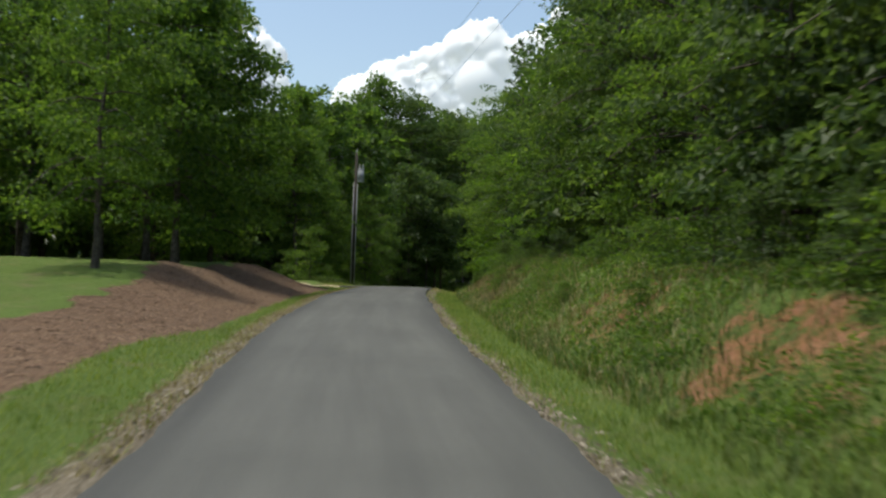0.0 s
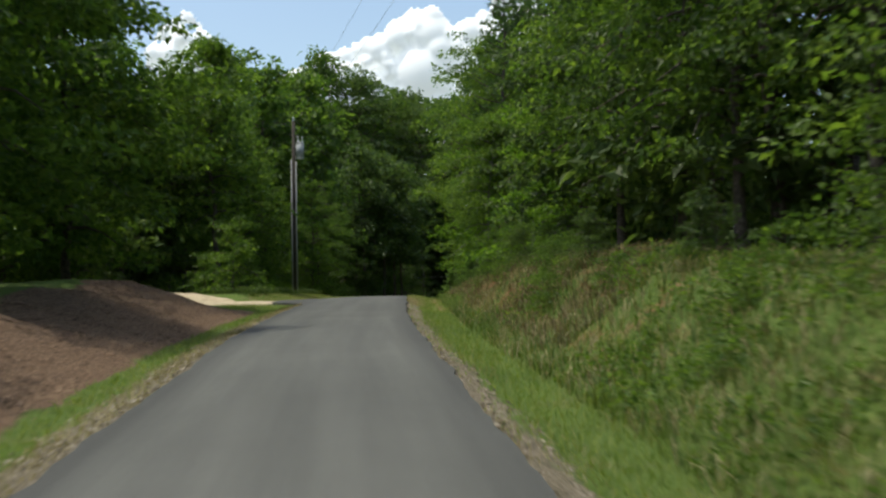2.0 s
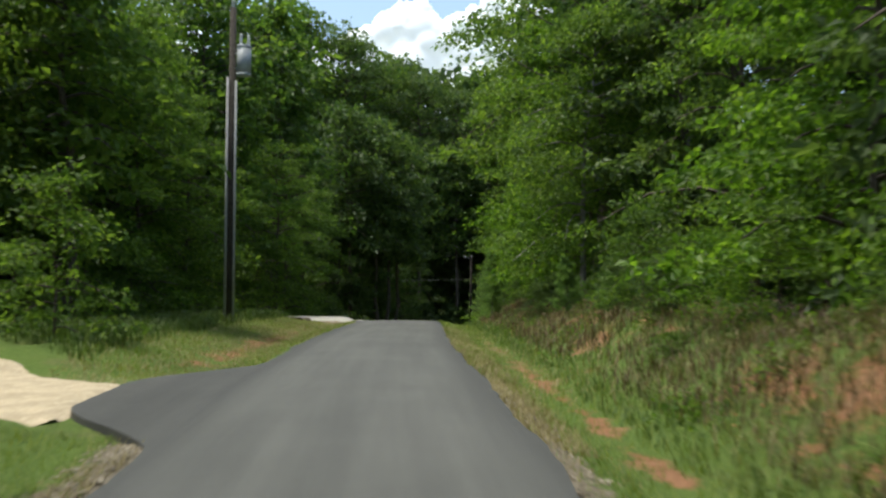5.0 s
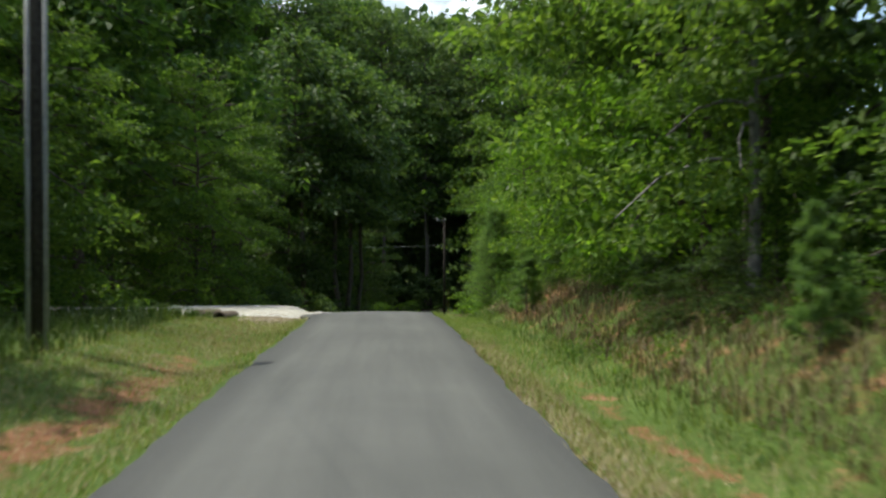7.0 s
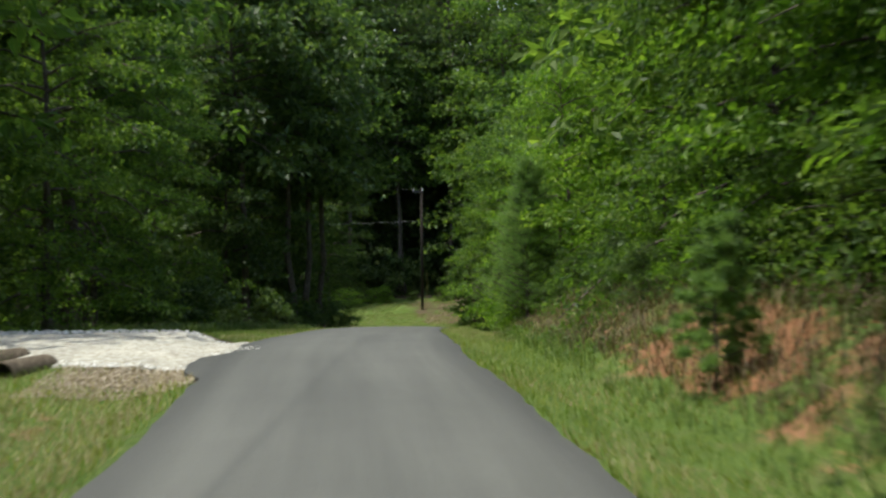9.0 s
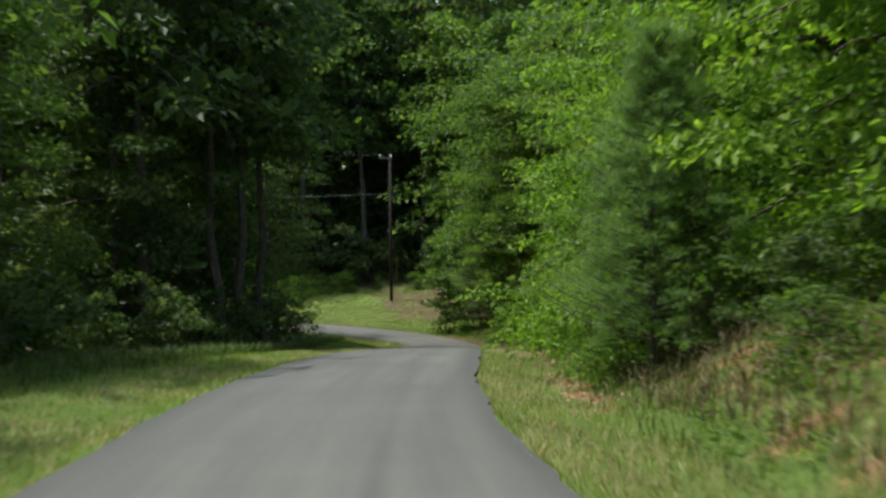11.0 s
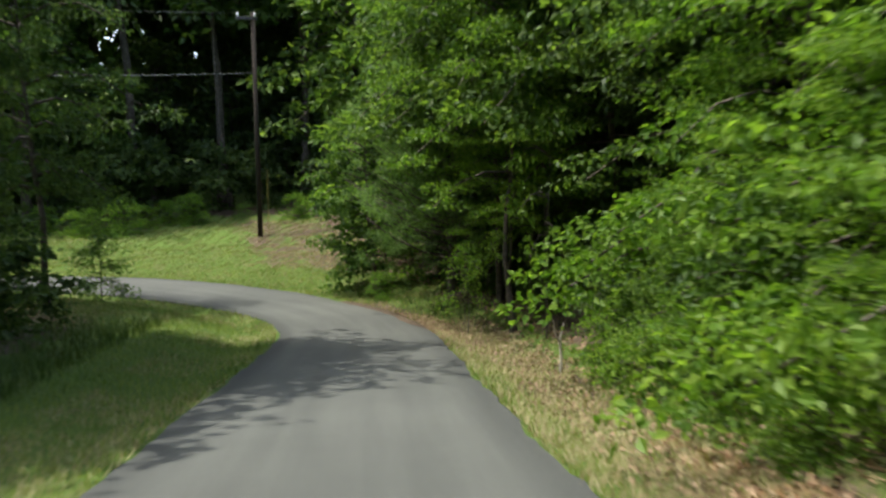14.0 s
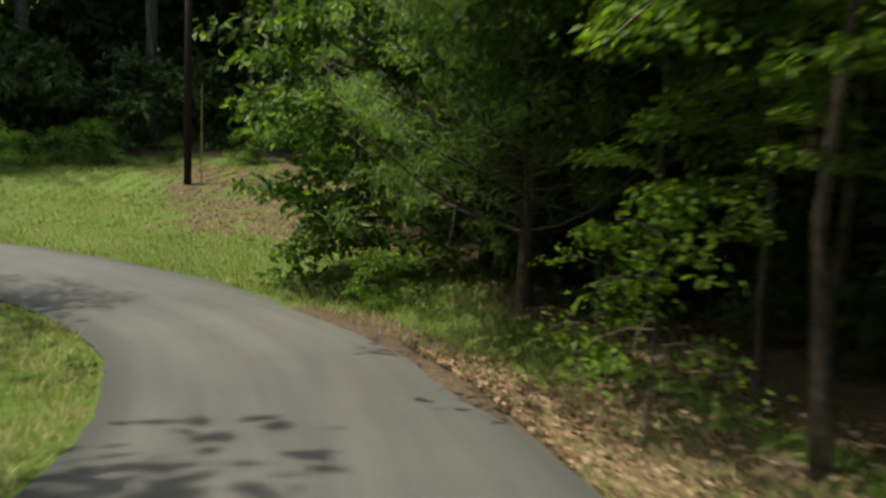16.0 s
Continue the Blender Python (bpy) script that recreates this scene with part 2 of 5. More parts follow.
def tube(points, radii, sides):
    """Rings along a line, closed at its end: vertices and quads."""
    pts = np.asarray(points, float)
    radii = np.broadcast_to(np.asarray(radii, float), (len(pts),))
    tan = np.gradient(pts, axis=0)
    tan /= np.linalg.norm(tan, axis=1)[:, None] + 1e-9
    ref = np.where(np.abs(tan[:, 2:3]) > 0.9, [[1.0, 0, 0]], [[0, 0, 1.0]])
    u = np.cross(tan, ref)
    u /= np.linalg.norm(u, axis=1)[:, None] + 1e-9
    v = np.cross(tan, u)
    a = np.linspace(0, 2 * math.pi, sides, endpoint=False)
    ring = pts[:, None] + radii[:, None, None] * (np.cos(a)[None, :, None] * u[:, None] + np.sin(a)[None, :, None] * v[:, None])
    i, j = np.meshgrid(np.arange(len(pts) - 1), np.arange(sides), indexing="ij")
    i, j = i.ravel(), j.ravel()
    k = (j + 1) % sides
    quads = np.stack([i * sides + j, i * sides + k, (i + 1) * sides + k, (i + 1) * sides + j], 1)
    return ring.reshape(-1, 3), quads


def joined(chunks):
    vs, fs, n = [], [], 0
    for v, f in chunks:
        vs.append(v)
        fs.append(np.asarray(f) + n)
        n += len(v)
    return np.concatenate(vs), np.concatenate(fs)


# ---- plan of the road ----
LINE = [(2.7, -26), (1.3, -12), (0.1, 0), (-0.78, 9.8), (-1.08, 13), (-1.5, 18), (-1.78, 25), (-2.02, 30), (-2.16, 36), (-2.15, 40),
        (-2.08, 46), (-2.0, 52), (-1.86, 57.3), (-1.6, 63), (-1.26, 69), (-1.07, 73), (-0.98, 76.6), (-0.66, 79.6), (-0.28, 82.96), (0.15, 86.2), (0.8, 89.5), (1.6, 92.8), (2.38, 96.1), (3.12, 99.4), (3.85, 102.7), (4.64, 106.1), (5.44, 109.4),
        (6.32, 113.1), (6.82, 115.5), (7.06, 117.1), (7.12, 119.1), (6.82, 121.4), (6.2, 123.4), (5.27, 125.2), (4.07, 127),
        (2.47, 128.8), (-0.03, 130.4), (-5.3, 131.9), (-13.5, 133.1), (-27.5, 134.1)]
LEVEL = [(-26, -0.9), (0, 0.0), (7.1, 0.26), (14.6, 0.53), (22.1, 0.78), (29.6, 0.98), (36.5, 1.07), (43.4, 1.17), (50.3, 1.19), (57.1, 1.08),
         (63.7, 0.95), (68.9, 0.83), (73.1, 0.71), (77, 0.58), (80, 0.36), (83, 0.03), (86.2, -0.27), (89.5, -0.6), (92.8, -0.97), (96.1, -1.4),
         (99.4, -1.88), (102.7, -2.39), (106.1, -2.91), (109.4, -3.45), (112.6, -3.93), (116.1, -4.44), (120.1, -4.8), (124.1, -5.08), (128.1, -5.16), (133.1, -5.2)]
HALF = 1.53


def smoothed(v, n):
    k = np.ones(n) / n
    return np.convolve(np.pad(v, n // 2, mode="edge"), k, mode="valid")[:len(v)]


def dense_line():
    p = np.array(LINE, float)
    s = np.concatenate([[0], np.cumsum(np.linalg.norm(np.diff(p, axis=0), axis=1))])
    q = np.arange(0, s[-1], 0.25)
    x, y = np.interp(q, s, p[:, 0]), np.interp(q, s, p[:, 1])
    x, y = smoothed(x, 13), smoothed(y, 13)
    lv = np.array(LEVEL)
    return np.stack([x, y, smoothed(np.interp(y, lv[:, 0], lv[:, 1]), 17)], 1)


CL = dense_line()
TAN = np.gradient(CL[:, :2], axis=0)
TAN /= np.linalg.norm(TAN, axis=1)[:, None]


def band(v, a, b, soft):
    """1 between a and b, fading over soft."""
    def st(q):
        q = np.clip(q, 0, 1)
        return q * q * (3 - 2 * q)
    return st((v - a) / soft + 0.5) * st((b - v) / soft + 0.5)


def ramp01(v, a, b):
    q = np.clip((v - a) / (b - a), 0, 1)
    return q * q * (3 - 2 * q)


def fbm(x, y, scale, seed=0.0):
    """Cheap smooth noise from sines, about -1 to 1."""
    x, y = x * scale + seed * 7.3, y * scale - seed * 3.1
    return (np.sin(x * 1.7 + 1.3 * np.sin(y * 1.1 + seed)) + np.sin(y * 2.1 + 1.1 * np.sin(x * 1.9)) + 0.6 * np.sin(x * 4.3 + y * 3.7 + 2 * np.sin(y * 1.3))
            + 0.4 * np.sin(x * 8.1 - y * 7.3 + seed)) / 3.0


def road_frame(x, y):
    """For points: distance from the centre line (right of it positive), nearest row, level of the road round about."""
    x, y = np.atleast_1d(np.asarray(x, float)), np.atleast_1d(np.asarray(y, float))
    d_out, i_out, z_out = np.empty(len(x)), np.empty(len(x), int), np.empty(len(x))
    for a in range(0, len(x), 4000):
        px, py = x[a:a + 4000, None], y[a:a + 4000, None]
        dx, dy = px - CL[None, :, 0], py - CL[None, :, 1]
        d2 = dx * dx + dy * dy
        i = np.argmin(d2, axis=1)
        r = np.arange(len(i))
        d = np.sqrt(d2[r, i])
        side = np.sign(dx[r, i] * TAN[i, 1] - dy[r, i] * TAN[i, 0])
        w = 1.0 / (d2 + 0.15) ** 2
        d_out[a:a + 4000], i_out[a:a + 4000] = d * side, i
        z_out[a:a + 4000] = (w * CL[None, :, 2]).sum(1) / w.sum(1)
    return d_out, i_out, z_out


def flare(y):
    """How much wider the asphalt is on its left, at the mouths of the two driveways."""
    return 1.3 * band(y, 45.6, 50.4, 2.8) + 0.26 * band(y, 74.6, 76.6, 0.8)


def terrain(x, y):
    """Height of the ground, and masks of its cover: clay, gravel, mulch, fallen leaves."""
    x, y = np.asarray(x, float), np.asarray(y, float)
    d, i, z = road_frame(x, y)
    yy = CL[i, 1]
    past = ramp01(i.astype(float), np.argmin(np.abs(CL[:, 1] - 119)) - 6, np.argmin(np.abs(CL[:, 1] - 119)) + 14)  # after the bend
    n1, n2 = fbm(x, y, 0.5), fbm(x, y, 1.9, 2.0)
    e_r, e_l = d - HALF, -d - HALF - 0.0
    # right: verge, ditch, cut bank
    top = 0.3 + 0.95 * band(yy, -30, 48, 10) + 0.55 * band(yy, 50, 90, 5) + 0.15 * band(yy, 88, 116, 4)
    top = top * (1 - past) + 0.12 * past
    foot = 1.45 + 0.3 * n1
    foot = foot * (1 - past) + 0.7 * past - 0.15 * band(yy, 69, 74.5, 3)
    bank = ramp01(e_r, foot, foot + 2.1 + 0.4 * n1) * (top + 0.18 * n1)
    right = -(0.07 + 0.06 * band(yy, 14, 52, 4)) * ramp01(e_r, -0.1, 0.3) - 0.12 * band(e_r, 0.5, 1.5, 0.8) * (1 - past) + bank + 0.05 * np.clip(e_r - 4, 0, 30)
    right += (0.05 * n2 + 0.03 * fbm(x, y, 5.0, 4.0)) * ramp01(e_r, 0.6, 2.0)
    # left: verge, mulched bank up to the lawn, level shoulder past the first driveway
    berm = band(yy, -40, 41.6, 3.0)
    ridge = 0.05 + 0.08 * n1 + 0.9 * ramp01(yy, 14, 29) - 0.4 * band(yy, 30.2, 32.4, 2.2)
    low = 1.1 + 0.75 * band(yy, -40, 16, 5)
    left = -0.06 * ramp01(e_l, 0, 0.4) - 0.06 * band(e_l, 0.5, 1.2, 0.5) + berm * ramp01(e_l, low - 0.2, low + 3.3) * ridge + 0.012 * np.clip(e_l - 5, 0, 22) * berm
    left += 0.012 * np.clip(e_l - 3, 0, 30) * (1 - berm) + 0.04 * n2 * ramp01(e_l, 0.6, 2.5)
    left += 0.32 * ramp01(e_l, 0.8, 3.2) * band(yy, 51, 73, 3) + 0.3 * ramp01(e_l, 0.4, 2.5) * ramp01(yy, 106, 114)
    h = z + np.where(d > 0, right, left) - 0.075 * (1 - ramp01(np.abs(d), HALF - 0.25, HALF + 0.05))
    flat = (d < 0) * ramp01(flare(yy), 0.2, 0.8) * band(e_l, -0.2, 4.0, 0.6)
    h = h * (1 - flat) + (z - 0.05) * flat
    shelf = ramp01(e_l, 0.1, 1.0) * (1 - ramp01(e_l, 12, 16)) * band(yy, 74.2, 79.9, 1.3) * (d < 0)  # the level mouth of the second driveway
    h = h * (1 - shelf) + 0.6 * shelf
    far = np.clip(np.abs(d) - 40, 0, 200)
    h += 0.02 * far + 7.0 * ramp01(y, 166, 189)
    # cover
    on_bank = band(e_r, foot + 0.15, foot + 1.9, 0.7)
    clay = on_bank * (0.27 * band(yy, -20, 22, 5) + 0.27 * band(yy, 8.4, 11.0, 2.2) + 0.2 * band(yy, 13.6, 18.0, 3.0) + 0.36 * band(yy, 24, 49, 5) + 0.12 * band(yy, 36, 47, 4) + 0.44 * band(yy, 50, 88, 4) + 0.19 * band(yy, 71.6, 75.0, 1.4)) * (1 - past)
    clay = np.maximum(clay, 0.62 * band(e_r, 0.8, 1.25, 0.6) * band(yy, 42, 64, 5))
    clay = np.maximum(clay, 0.62 * band(e_l, 0.65, 1.5, 0.9) * band(yy, 51, 66, 5))
    clay = np.maximum(clay, 0.58 * band(e_r, 1.0, 1.55, 0.4) * np.maximum.reduce([band(yy, 86.5, 92, 1.5), band(yy, 94, 95.5, 1.0), band(yy, 98.3, 104.5, 1.5)]))
    clay = np.maximum(clay, 0.42 * band(e_l, 0.7, 1.5, 0.6) * band(yy, 66, 73, 2))
    gravel = np.maximum(band(e_r, -0.6, 0.42, 0.35) * (0.66 * band(yy, -30, 50, 4) + 0.12 * band(yy, 18, 49, 4) + 0.36 * band(yy, 48, 60, 3)), band(e_l, -0.6, 0.5, 0.4) * 0.76 * band(yy, -30, 45.5, 1.5))
    gravel = np.maximum(gravel, 0.9 * band(e_l, -1.0, 1.6, 0.8) * band(yy, 74.2, 79.8, 0.9))
    mulch = np.where(d < 0, 1, 0) * band(e_l, low - 0.1, low + 2.9 + 0.7 * n1, 0.35) * band(yy, -40, 42.2, 1.5)
    woods = np.maximum(ramp01(e_r, 3.2 + 10.0 * past, 4.6 + 10.0 * past), ramp01(e_l, 6.5, 8.5) * (1 - band(yy, -60, 40, 6) * (1 - ramp01(e_l, 16, 20))))
    woods = np.maximum(woods, ramp01(e_l, 3.0, 4.5) * ramp01(yy, 92, 98))
    woods = np.maximum(woods, ramp01(x, 10.0, 11.2) * ramp01(y, 111, 115) * (d > 0))
    litter = 0.95 * woods * (1 - ramp01(y, 146, 151)) * (1 - ramp01(np.abs(d), 15, 22))
    litter = np.maximum(litter, 0.6 * band(e_r, 0.5, 1.7, 0.5) * band(yy, 98, 119, 4) * (1 - past))
    litter = np.maximum(litter, 0.8 * band(e_l, 2.4, 5.0, 0.8) * band(yy, 82.0, 86.0, 1.2))
    litter = np.maximum(litter, 0.8 * band(e_r, 1.9, 20.0, 0.6) * ramp01(yy, 89, 94) * (1 - ramp01(y, 120, 123)))
    litter = np.maximum(litter, 0.85 * band(e_r, -0.6, 0.75, 0.4) * band(yy, 114.5, 122, 2.0) * (d > 0))
    litter = np.maximum(litter, past * 0.6 * band(e_r, 3.0, 12.5, 1.5) * ramp01(x, 5.9, 7.6) * (1 - ramp01(x, 12, 14)))
    return h, clay, gravel, mulch, litter, d


def ground_z(x, y):
    return float(terrain([x], [y])[0][0])


# ---- ground ----
def stretch_axis(a, b, step, reach):
    mid = np.arange(a, b + 1e-6, step)
    out, g, p = [], step, b
    while p < reach:
        g *= 1.35
        p += g
        out.append(p)
    lo, g, p = [], step, a
    while p > -reach:
        g *= 1.35
        p -= g
        lo.append(p)
    return np.array(lo[::-1] + list(mid) + out)


def build_ground():
    gx, gy = stretch_axis(-14, 15, 0.25, 900), stretch_axis(-8, 146, 0.31, 900)
    X, Y = np.meshgrid(gx, gy)
    x, y = X.ravel(), Y.ravel()
    h, clay, gravel, mulch, litter, d = terrain(x, y)
    nx, ny = len(gx), len(gy)
    i, j = np.meshgrid(np.arange(ny - 1), np.arange(nx - 1), indexing="ij")
    a = (i * nx + j).ravel()
    quads = np.stack([a, a + 1, a + nx + 1, a + nx], 1)
    me = mesh_from("ground", np.stack([x, y, h], 1), quads, M_GROUND, True)
    col = np.ones((len(x), 4), np.float32)
    col[:, 0], col[:, 1], col[:, 2] = clay, gravel, mulch
    at = me.attributes.new("cover", "FLOAT_COLOR", "POINT")
    at.data.foreach_set("color", col.ravel())
    at = me.attributes.new("litter", "FLOAT", "POINT")
    at.data.foreach_set("value", litter.astype(np.float32))
    return tagged(new("ground", me), "rolling ground of grass, red clay banks and leaf litter", "ground", kind="structure")


build_ground()


def build_road():
    n = len(CL)
    nor = np.stack([TAN[:, 1], -TAN[:, 0]], 1)
    s = np.arange(n) * 0.25
    rag_l = 0.045 * fbm(s, s * 0.3, 1.1) + 0.02 * fbm(s, s, 4.0, 3.0)
    rag_r = 0.05 * fbm(s, s * 0.2, 0.9, 5.0) + 0.028 * fbm(s, s, 4.5, 1.0)
    wl, wr = HALF + rag_l + flare(CL[:, 1]), HALF + rag_r - 0.26 * band(CL[:, 1], 116.5, 123, 3.0)
    cross = np.linspace(-1, 1, 13)
    vs, uv = [], []
    for c in cross:
        off = np.where(c < 0, c * wl, c * wr)
        crown = 0.03 * (1 - c * c) + 0.012
        vs.append(np.stack([CL[:, 0] + nor[:, 0] * off, CL[:, 1] + nor[:, 1] * off, CL[:, 2] + crown], 1))
        uv.append(np.stack([off, s], 1))
    for c in (-1.0, 1.0):  # the broken edge
        off = np.where(c < 0, c * wl, c * wr) * 1.008
        vs.append(np.stack([CL[:, 0] + nor[:, 0] * off, CL[:, 1] + nor[:, 1] * off, CL[:, 2] - 0.12], 1))
        uv.append(np.stack([off, s], 1))
    order = [13] + list(range(13)) + [14]
    v = np.stack([vs[k] for k in order], 1).reshape(-1, 3)
    u = np.stack([uv[k] for k in order], 1).reshape(-1, 2)
    m = len(order)
    i, j = np.meshgrid(np.arange(n - 1), np.arange(m - 1), indexing="ij")
    a = (i * m + j).ravel()
    quads = np.stack([a, a + 1, a + m + 1, a + m], 1)
    me = mesh_from("road", v, quads, M_ASPHALT)
    lay = me.uv_layers.new(name="UVMap")
    lay.data.foreach_set("uv", u[quads.ravel()].astype(np.float32).ravel())
    return tagged(new("road", me), "narrow worn grey asphalt lane with crumbled edges", "road", kind="structure")


build_road()


def build_drive(pts, widths, material, label):
    p = np.array(pts, float)
    s = np.concatenate([[0], np.cumsum(np.linalg.norm(np.diff(p, axis=0), axis=1))])
    q = np.arange(0, s[-1], 0.3)
    x, y, w = smoothed(np.interp(q, s, p[:, 0]), 9), smoothed(np.interp(q, s, p[:, 1]), 9), np.interp(q, s, widths)
    t = np.gradient(np.stack([x, y], 1), axis=0)
    t /= np.linalg.norm(t, axis=1)[:, None]
    rows = []
    for c in np.linspace(-1, 1, 15):
        edge = 0.12 * fbm(q, q + 9 * c, 1.7) * abs(c)
        px, py = x + t[:, 1] * (c * w / 2 + edge), y - t[:, 0] * (c * w / 2 + edge)
        h, *_, d = terrain(px, py)
        under = (-d < HALF + flare(CL[road_frame(px, py)[1], 1]) - 0.06) * 0.2
        rows.append(np.stack([px, py, h + 0.07 - 0.2 * abs(c) ** 5 + 0.012 * fbm(px, py, 3.0) - under], 1))
    v = np.stack(rows, 1).reshape(-1, 3)
    i, j = np.meshgrid(np.arange(len(q) - 1), np.arange(14), indexing="ij")
    a = (i * 15 + j).ravel()
    return tagged(new("driveway", mesh_from("driveway", v, np.stack([a, a + 1, a + 16, a + 15], 1), material, True)), label, "driveway", kind="structure")


DRIVE_A = [(-3.9, 47.2), (-6.2, 48.6), (-8.5, 51.2), (-11.6, 56), (-15, 62), (-20, 68)]
DRIVE_B = [(-1.9, 77.3), (-3.4, 77.5), (-5, 78.1), (-7, 78.4), (-10, 79.0), (-15, 80.6), (-22, 84)]
build_drive(DRIVE_A, [3.8, 3.0, 2.5, 2.4, 2.4, 2.4], M_TAN, "tan gravel driveway joining the lane, sunlit")
build_drive(DRIVE_B, [4.6, 4.6, 3.8, 3.2, 3.0, 3.0, 3.0], M_WHITE, "bright white crushed stone driveway joining the lane")


# ---- plants ----
def leaves_at(rng, centres, radii, count, size, flat=0.32, up=0.65, width=0.6, droop=0.25):
    """count leaves strewn over flattened clumps; two triangles a leaf, folded along its midrib."""
    centres, radii = np.asarray(centres), np.asarray(radii)
    k = rng.choice(len(centres), count, p=radii ** 2 / (radii ** 2).sum())
    u = rng.normal(size=(count, 3))
    u /= np.linalg.norm(u, axis=1)[:, None]
    r = rng.random(count) ** 0.45
    off = u * r[:, None] * radii[k][:, None]
    off[:, 2] *= flat
    off[:, 2] -= droop * (off[:, 0] ** 2 + off[:, 1] ** 2) / radii[k]
    base = centres[k] + off
    nrm = rng.normal(size=(count, 3)) * 0.7 + [0, 0, up]
    nrm[:, :2] += 0.5 * u[:, :2]
    nrm /= np.linalg.norm(nrm, axis=1)[:, None]
    way = u * [1, 1, 0.2] + rng.normal(size=(count, 3)) * 0.5 - [0, 0, 0.25]
    way -= (way * nrm).sum(1)[:, None] * nrm
    way /= np.linalg.norm(way, axis=1)[:, None] + 1e-9
    side = np.cross(nrm, way)
    ln = size * rng.uniform(0.65, 1.3, count)[:, None]
    wd = ln * width * 0.5
    mid = base + way * ln * 0.45
    v = np.stack([base, mid + side * wd + nrm * ln * 0.1, base + way * ln - nrm * ln * 0.12, mid - side * wd + nrm * ln * 0.1], 1).reshape(-1, 3)
    a = np.arange(count)[:, None] * 4
    f = np.concatenate([a + [0, 2, 1], a + [0, 3, 2]], 1).reshape(-1, 3)
    return v, f


def broadleaf(rng, height, base, spread, count, size, clump=0.75, wood=0.013, limbs=None, top=0.55, flat=0.32, cone=False):
    """Trunk with limbs, and a crown of leaf sprays on them: two meshes' arrays."""
    n = 9
    t = np.linspace(0, 1, n)
    sway = np.cumsum(rng.normal(size=(n, 2)) * height * 0.008, axis=0)
    trunk = np.column_stack([sway[:, 0], sway[:, 1], t * height * 0.93])
    r0 = height * wood
    chunks = [tube(trunk - [0, 0, 0.25], r0 * (1.0 - 0.88 * t) + r0 * 0.5 * np.exp(-t * 30), 8)]
    limbs = limbs or int(10 + height * 2.6)
    centres, radii = [], []
    for i in range(limbs):
        u = (i + rng.random()) / limbs
        z0 = base + (0.94 * height - base) * u ** 0.9
        az = i * 2.4 + rng.normal() * 0.5
        prof = (0.72 + 0.6 * u if u < 0.4 else 0.96) * (1 - ((u - 0.4) / 0.6) ** 2 * (1 - 0.28 * top) if u > 0.4 else 1)
        if cone:
            prof = 1.12 - 0.8 * u
        ln = spread * prof * rng.uniform(0.62, 1.15)
        rise = rng.uniform(0.05, 0.45) + 0.6 * u ** 2
        s = np.linspace(0, 1, 4)
        hz = ln * s
        start = np.array([np.interp(z0, trunk[:, 2], trunk[:, 0]), np.interp(z0, trunk[:, 2], trunk[:, 1]), z0])
        bend = rng.normal() * 0.25
        line = start + np.column_stack([np.cos(az + bend * s) * hz, np.sin(az + bend * s) * hz, ln * (rise * s - (0.35 + 0.25 * (1 - u)) * s ** 2.2)])
        chunks.append(tube(line, r0 * (0.34 - 0.18 * u) * (1 - 0.85 * s) + 0.006, 4))
        for q in np.linspace(0.38, 1.02, max(2, int(ln / (clump * 0.62)))):
            p = np.array([np.interp(q, s, line[:, c]) for c in range(3)])
            centres.append(p + rng.normal(size=3) * [0.35, 0.35, 0.2] * clump)
            radii.append(clump * rng.uniform(0.6, 1.2) * (0.8 + 0.3 * q))
    tip = trunk[-1]
    for _ in range(6):
        centres.append(tip + rng.normal(size=3) * [0.5, 0.5, 0.45] * clump)
        radii.append(clump * rng.uniform(0.6, 1.0))
    return joined(chunks), leaves_at(rng, centres, radii, count, size, flat)


